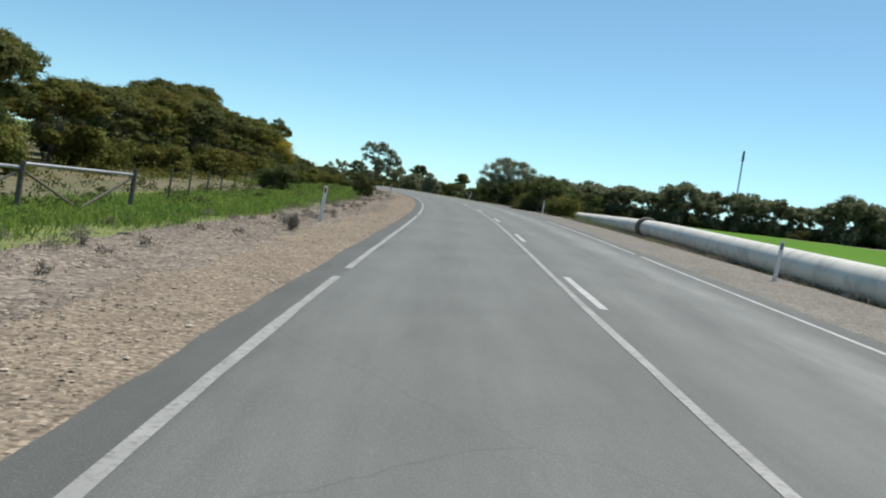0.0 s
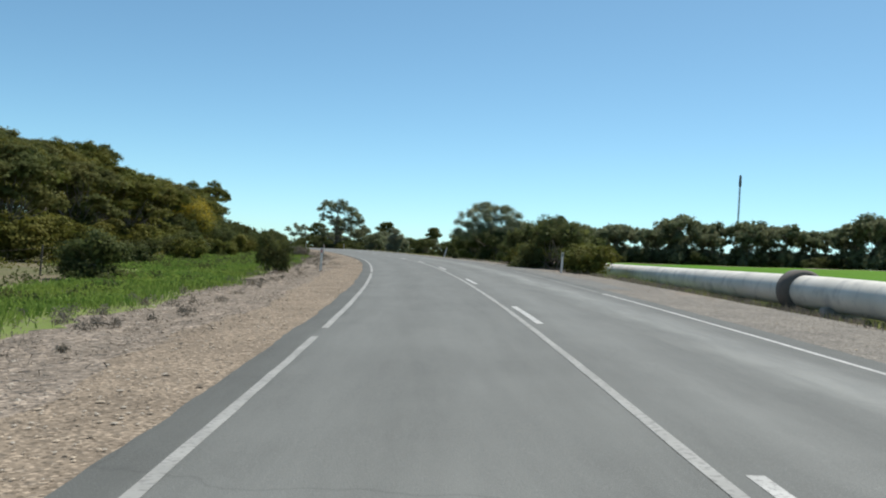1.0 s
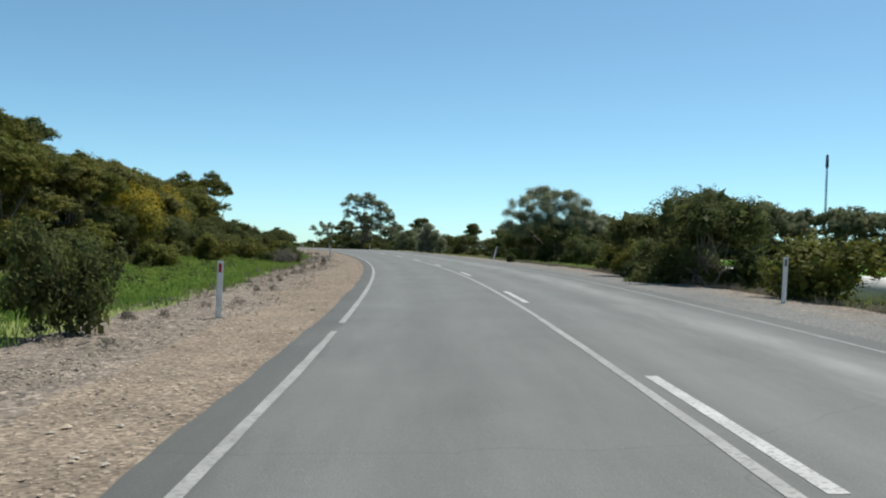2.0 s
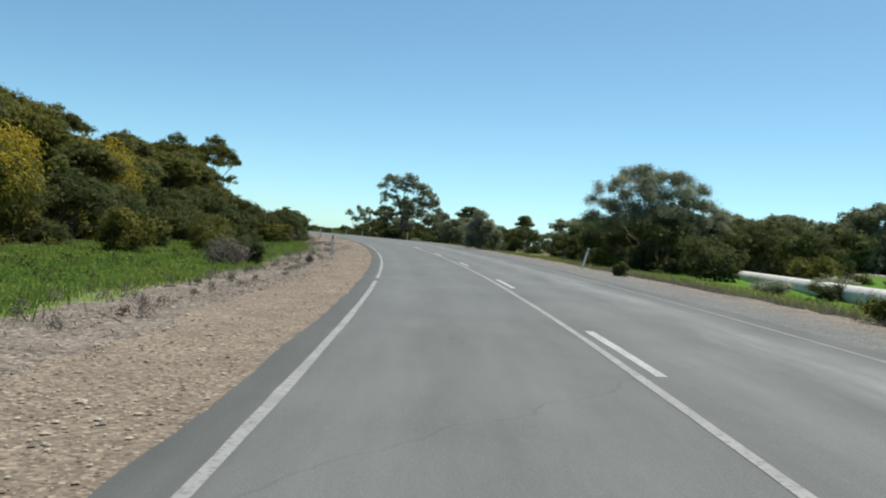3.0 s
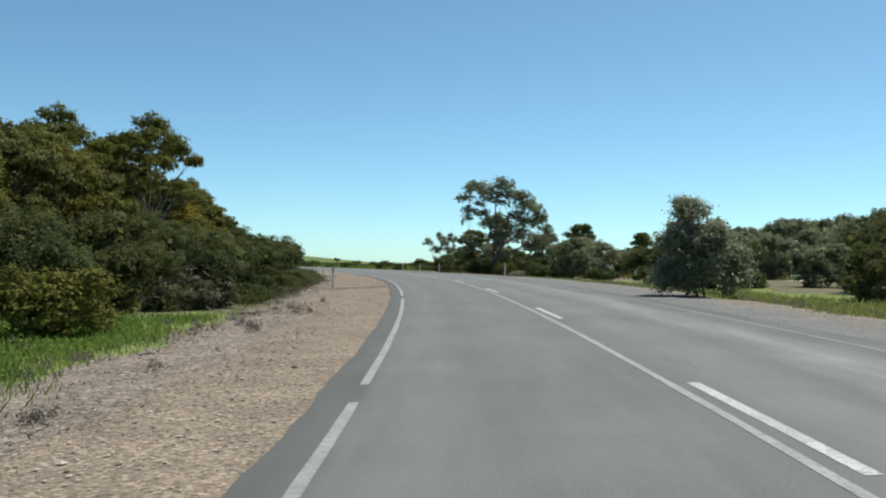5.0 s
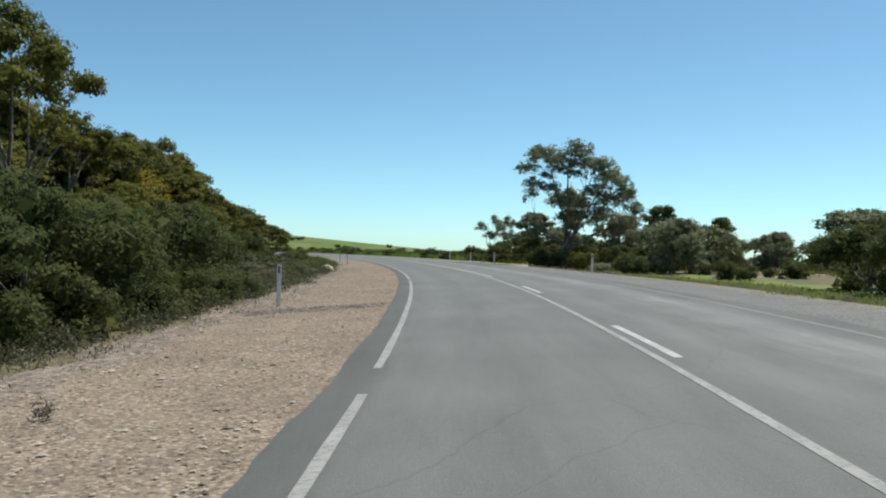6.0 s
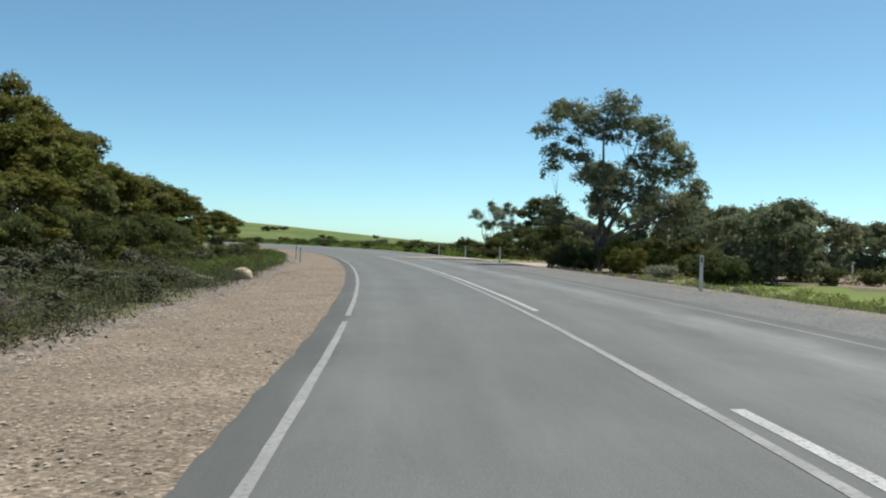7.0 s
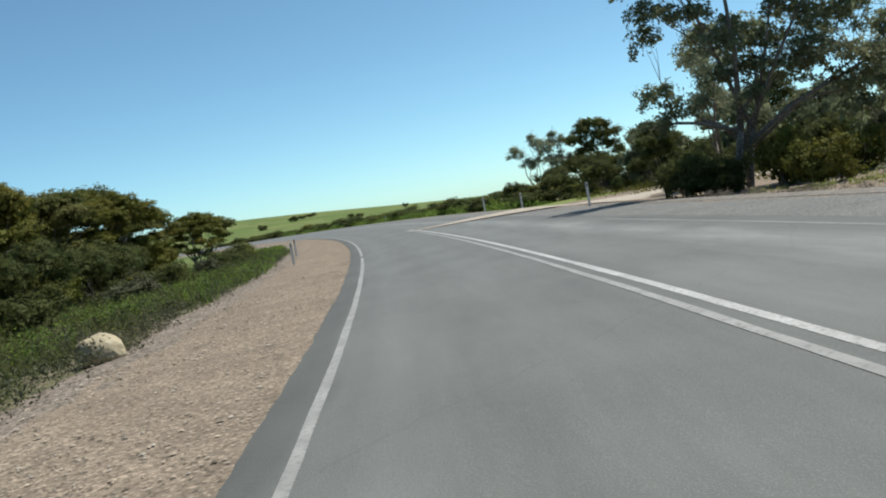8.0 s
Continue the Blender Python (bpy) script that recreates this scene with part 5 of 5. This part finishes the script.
# ---- side road ----
side = np.array([(-30.5, 212.5), (-27.5, 219), (-22.5, 221.0), (-17, 220), (-9, 215), (-2, 209), (10, 198), (30, 181), (60, 160), (100, 140)], float)
_u = np.linspace(0, len(side) - 1, 220)
sp = np.stack([np.interp(_u, np.arange(len(side)), side[:, k]) for k in range(2)], 1)
for _ in range(30):
    sp[1:-1] = (sp[:-2] + 2 * sp[1:-1] + sp[2:]) / 4
_tn = np.gradient(sp, axis=0)
_tn /= np.linalg.norm(_tn, axis=1)[:, None]
_nm = np.stack([_tn[:, 1], -_tn[:, 0]], 1)
_wd = np.interp(np.arange(220), [0, 25, 60, 220], [7.0, 4.2, 2.6, 2.4])
sv = []
for o in np.linspace(-1, 1, 7):
    q = sp + _nm * (_wd * o)[:, None]
    sv.append(np.stack([q[:, 0], q[:, 1], land(q[:, 0], q[:, 1]) + 0.05 - 0.03 * abs(o)], 1))
sv = np.stack(sv, 1).reshape(-1, 3)
i = (np.arange(219)[:, None] * 7 + np.arange(6)).ravel()
side_me = mesh_of("side_road", sv.tolist(), np.stack([i, i + 7, i + 8, i + 1], 1)[:, ::-1].tolist(), M_GRAVEL_PALE, True)
tagged(new("side_road", side_me), "pale gravel side road joining at a junction", "road", kind="structure")

# ---- grass, weeds and stones ----
def mounds(name, label, p, r, h, per, material, leaf, seed):
    """Many low leafy mounds as one mesh."""
    rng = np.random.default_rng(seed)
    n = len(p)
    rr, hh = r * rng.uniform(0.5, 1.5, n), h * rng.uniform(0.4, 1.5, n)
    v = rng.normal(0, 1, (n * per, 3))
    v /= np.linalg.norm(v, axis=1)[:, None]
    v[:, 2] = np.abs(v[:, 2])
    v *= rng.uniform(0.5, 1.0, (n * per, 1))
    c = np.repeat(p, per, 0) + v * np.stack([np.repeat(rr, per), np.repeat(rr, per), np.repeat(hh, per)], 1)
    q = leaf_quads(rng, c, 0.03, 1, leaf[0], leaf[1], -0.6)
    return tagged(new(name, quads_mesh(name, q, material)), label, "weeds", kind="stuff")


def scatter(rng, n, s0, s1, l0, l1, edge=0.0):
    s = rng.uniform(s0, s1, n)
    lat = rng.uniform(l0, l1, n)
    if edge:
        w = np.sin(s * 0.8) * 0.4 + np.sin(s * 0.27 + 1) * 0.5
        lat = lat + w * edge
    p = on_road(s, lat)
    p[:, 2] = land(p[:, 0], p[:, 1])
    return p


def not_paddock(p):
    """Leaves out the bare paddock behind the fence."""
    s, lat = nearest(p[:, 0], p[:, 1])
    return p[~((s < 60) & (lat < -11.4))]


def blades(name, label, p, h, w, spread, per, material, seed):
    rng = np.random.default_rng(seed)
    n = len(p) * per
    c = np.repeat(p, per, 0)
    c[:, :2] += rng.normal(0, spread, (n, 2))
    a = rng.uniform(0, 6.28, n)
    hh = h * np.repeat(rng.uniform(0.5, 1.4, len(p)), per) * rng.uniform(0.6, 1.2, n)
    ww = w * rng.uniform(0.6, 1.4, n)
    o = np.stack([np.cos(a) * ww, np.sin(a) * ww, np.zeros(n)], 1) / 2
    tip = np.stack([rng.normal(0, 0.35, n) * hh, rng.normal(0, 0.35, n) * hh, hh], 1)
    b = c - np.array([0, 0, 0.03])
    q = np.stack([b - o, b + o, b + o * 0.4 + tip * 0.98, b - o * 0.4 + tip], 1)
    ob = new(name, quads_mesh(name, q, material))
    return tagged(ob, label, "grass", kind="stuff")


G = np.random.default_rng(55)
mounds("weeds", "lush green broad-leaved weeds in the grass", not_paddock(scatter(G, 2100, 0, 133, -15.5, -8.0, 0.6)), 0.42, 0.17, 60, M_GRASS, (0.08, 0.05), 21)
mounds("weeds", "darker green weeds along the roadside grass", scatter(G, 300, 4, 136, -14.0, -8.6, 0.6), 0.36, 0.3, 60, M_LEAF_SHRUB, (0.1, 0.05), 22)
mounds("low_scrub", "low grey-green saltbush scrub beside the verge", scatter(G, 1800, 143, 240, -14.5, -7.3, 0.3), 0.45, 0.36, 90, M_LEAF_SCRUB, (0.08, 0.03), 23)
mounds("low_scrub", "low dark green scrub beside the verge", scatter(G, 1150, 138, 240, -15.5, -7.9, 0.3), 0.55, 0.6, 90, M_LEAF_SHRUB, (0.09, 0.04), 24)
mounds("low_scrub", "low scrub under the trees of the belt", scatter(G, 900, 20, 240, -24.0, -15.0, 0.3), 0.6, 0.5, 50, M_LEAF_OLIVE, (0.13, 0.06), 25)
mounds("weeds", "yellow-green weeds along the pipeline side", scatter(G, 900, 4, 200, 8.6, 13.0, 0.3), 0.34, 0.16, 40, M_GRASS_PALE, (0.1, 0.05), 26)
mounds("low_scrub", "low scrub around the side road", scatter(G, 520, 190, 250, 13.0, 40.0, 0.3), 0.6, 0.5, 60, M_LEAF_OLIVE, (0.13, 0.06), 27)
blades("grass", "bright green knee-high grass and weeds beside the road", not_paddock(scatter(G, 17000, -1, 134, -15.5, -7.5, 0.6)), 0.15, 0.026, 0.24, 12, M_GRASS, 1)
blades("grass", "bright green grass at the foot of the pipeline", scatter(G, 3000, 4, 150, 8.4, 12.5, 0.4), 0.2, 0.04, 0.16, 7, M_GRASS_PALE, 2)
blades("dry_grass", "thin dry weeds between the gravel and the pipeline", scatter(G, 2600, 3, 110, 6.6, 9.0, 0.3), 0.14, 0.014, 0.12, 8, M_DRY, 6)
blades("grass", "sparse green weeds between the gravel and the pipeline", scatter(G, 1100, 3, 110, 7.0, 9.2, 0.4), 0.13, 0.025, 0.16, 9, M_GRASS_PALE, 7)
blades("grass", "yellow-green grass along the inside of the bend", scatter(G, 4200, 122, 176, 6.9, 12.5, 0.8), 0.11, 0.026, 0.24, 10, M_GRASS_PALE, 5)
mounds("weeds", "bright green weeds among the low scrub", scatter(G, 420, 182, 238, -13.5, -9.2, 0.6), 0.42, 0.42, 80, M_GRASS, (0.08, 0.04), 31)
mounds("hedge_weeds", "tall green weeds along the bend past the junction", scatter(G, 260, 236, 340, 9.0, 12.0, 0.4), 1.0, 0.8, 150, M_GRASS, (0.2, 0.09), 33)
blades("grass", "green grass patches around the junction", scatter(G, 4600, 198, 262, -14, -7.6, 0.4), 0.3, 0.06, 0.18, 8, M_GRASS, 3)
mounds("dry_weeds", "small dry brown tussocks on the left verge", scatter(G, 220, 3, 142, -8.2, -5.6, 0.4), 0.11, 0.13, 110, M_DRY, (0.06, 0.016), 28)
mounds("dry_weeds", "small dry brown tussocks along the right verge", scatter(G, 420, 3, 200, 6.7, 9.0, 0.3), 0.16, 0.15, 90, M_DRY, (0.06, 0.016), 29)
blades("dry_grass", "thin dry grass on both verges", np.concatenate([scatter(G, 1200, 3, 160, -8.6, -6.6, 0.5), scatter(G, 1500, 3, 200, 7.0, 9.0, 0.3)]), 0.07, 0.012, 0.12, 9, M_DRY, 4)


def stones(name, label, p, r, seed, material=None):
    """Small angular stones, each an eight-sided lump."""
    rng = np.random.default_rng(seed)
    base = np.array([(1, 0, 0), (0, 1, 0), (-1, 0, 0), (0, -1, 0), (0, 0, 0.7), (0, 0, -0.4)])
    tri = np.array([(0, 1, 4), (1, 2, 4), (2, 3, 4), (3, 0, 4), (1, 0, 5), (2, 1, 5), (3, 2, 5), (0, 3, 5)])
    n = len(p)
    rr = r * rng.lognormal(0, 0.45, n)
    a = rng.uniform(0, 6.28, n)
    v = base[None] * np.array([1, 1, 0.5]) * (1 + rng.normal(0, 0.22, (n, 6, 3)))
    ca, sa = np.cos(a)[:, None], np.sin(a)[:, None]
    v = np.stack([v[..., 0] * ca - v[..., 1] * sa, v[..., 0] * sa + v[..., 1] * ca, v[..., 2]], -1) * rr[:, None, None] + p[:, None]
    f = (tri[None] + 6 * np.arange(n)[:, None, None]).reshape(-1, 3)
    ob = new(name, mesh_of(name, v.reshape(-1, 3).tolist(), f.tolist(), material or M_STONE))
    return tagged(ob, label, "gravel", kind="stuff")


def clustered(rng, n, s0, s1, l0, l1):
    """Scattered points, thinned in patches so that the stones lie unevenly."""
    p = scatter(rng, n, s0, s1, l0, l1)
    keep = np.sin(p[:, 0] * 2.1 + 0.7 * np.sin(p[:, 1] * 1.7)) + np.sin(p[:, 1] * 1.3 + np.sin(p[:, 0] * 3.1)) > rng.uniform(-2.6, 1.6, n)
    return p[keep]


def litter(name, label, rng, n, s0, s1, bands, material, seed):
    """Flat dead stalks and twigs, gathered in rows along the road."""
    s = rng.uniform(s0, s1, n)
    b = rng.choice(len(bands), n)
    lat = np.asarray(bands)[b] + 0.35 * np.sin(s * 0.21 + b) + rng.normal(0, 0.22, n)
    keep = np.sin(s * 0.9 + 2.0 * b) + np.sin(s * 0.37 + b) > rng.uniform(-1.8, 1.4, n)
    p = on_road(s[keep], lat[keep])
    p[:, 2] = land(p[:, 0], p[:, 1]) + rng.uniform(0.0, 0.05, len(p))
    m = len(p)
    h = np.interp(s[keep], RS, RH) + rng.normal(0, 0.8, m)
    d = np.stack([-np.sin(h), np.cos(h), rng.normal(0.1, 0.3, m)], 1) * rng.uniform(0.01, 0.045, (m, 1))
    o = np.stack([np.cos(h), np.sin(h), rng.normal(0, 0.6, m)], 1) * rng.uniform(0.003, 0.009, (m, 1))
    return tagged(new(name, quads_mesh(name, np.stack([p - d - o, p - d + o, p + d + o * 0.3, p + d - o * 0.3], 1), material)), label, "dead weeds", kind="stuff")


litter("dead_weeds", "flat grey dead weed stalks on the left verge", G, 42000, 2, 140, (-5.3, -5.9, -6.5, -7.1), M_LITTER, 41)
litter("dead_weeds", "dark dead twigs along the outer verge", G, 9000, 138, 236, (-6.7, -7.2, -7.6), M_LITTER, 42)
stones("gravel_stones", "loose brown gravel stones on the left shoulder", clustered(G, 52000, 2, 200, -6.8, -3.72), 0.0115, 8)
stones("gravel_stones", "pale limestone chips on the left shoulder", clustered(G, 16000, 2, 200, -6.9, -3.7), 0.0135, 12, M_PALE_STONE)
stones("gravel_stones", "scattered larger stones on the left verge", clustered(G, 5000, 2, 200, -8.0, -4.3), 0.017, 10)
stones("gravel_stones", "loose grey gravel stones on the right shoulder", clustered(G, 14000, 2, 200, 3.8, 7.6), 0.009, 9)
# washed-out band of dark stones across the left shoulder
u = G.uniform(0, 1, 3000)
band = on_road(153.4 - 2.1 * u + G.normal(0, 0.36, 3000), -3.85 - 2.7 * u + G.normal(0, 0.12, 3000))
band[:, 2] = land(band[:, 0], band[:, 1]) + 0.004
stones("gravel_stones", "band of dark grey washed stones across the shoulder", band, 0.0135, 14, M_GREY_STONE)
# dead sticks on the verge
for i in range(18):
    s = 14 + 7.3 * i + 2.0 * math.sin(i * 3.1)
    x, y = belt_xy(s, -6.9 - 0.8 * math.sin(i * 1.9))
    z = land_z(x, y)
    a, ln = i * 1.3, 0.12 + 0.14 * ((i * 7) % 5) / 4
    g = Geo()
    c, d = np.array([x, y, z + 0.02]), np.array([math.cos(a), math.sin(a), 0.0])
    g.tube([c - d * ln, c + (0.03, 0.02, 0.03), c + d * ln + (0, 0, 0.02)], [0.014, 0.016, 0.006], 5)
    g.tube([c, c + np.array([-d[1], d[0], 0.3]) * ln * 0.6 + d * ln * 0.4], [0.009, 0.003], 4)
    ob = new("stick", mesh_of("stick", g.v, g.f, M_TIMBER))
    tagged(ob, "dead grey fallen stick lying on the verge", "stick", "fallen sticks")
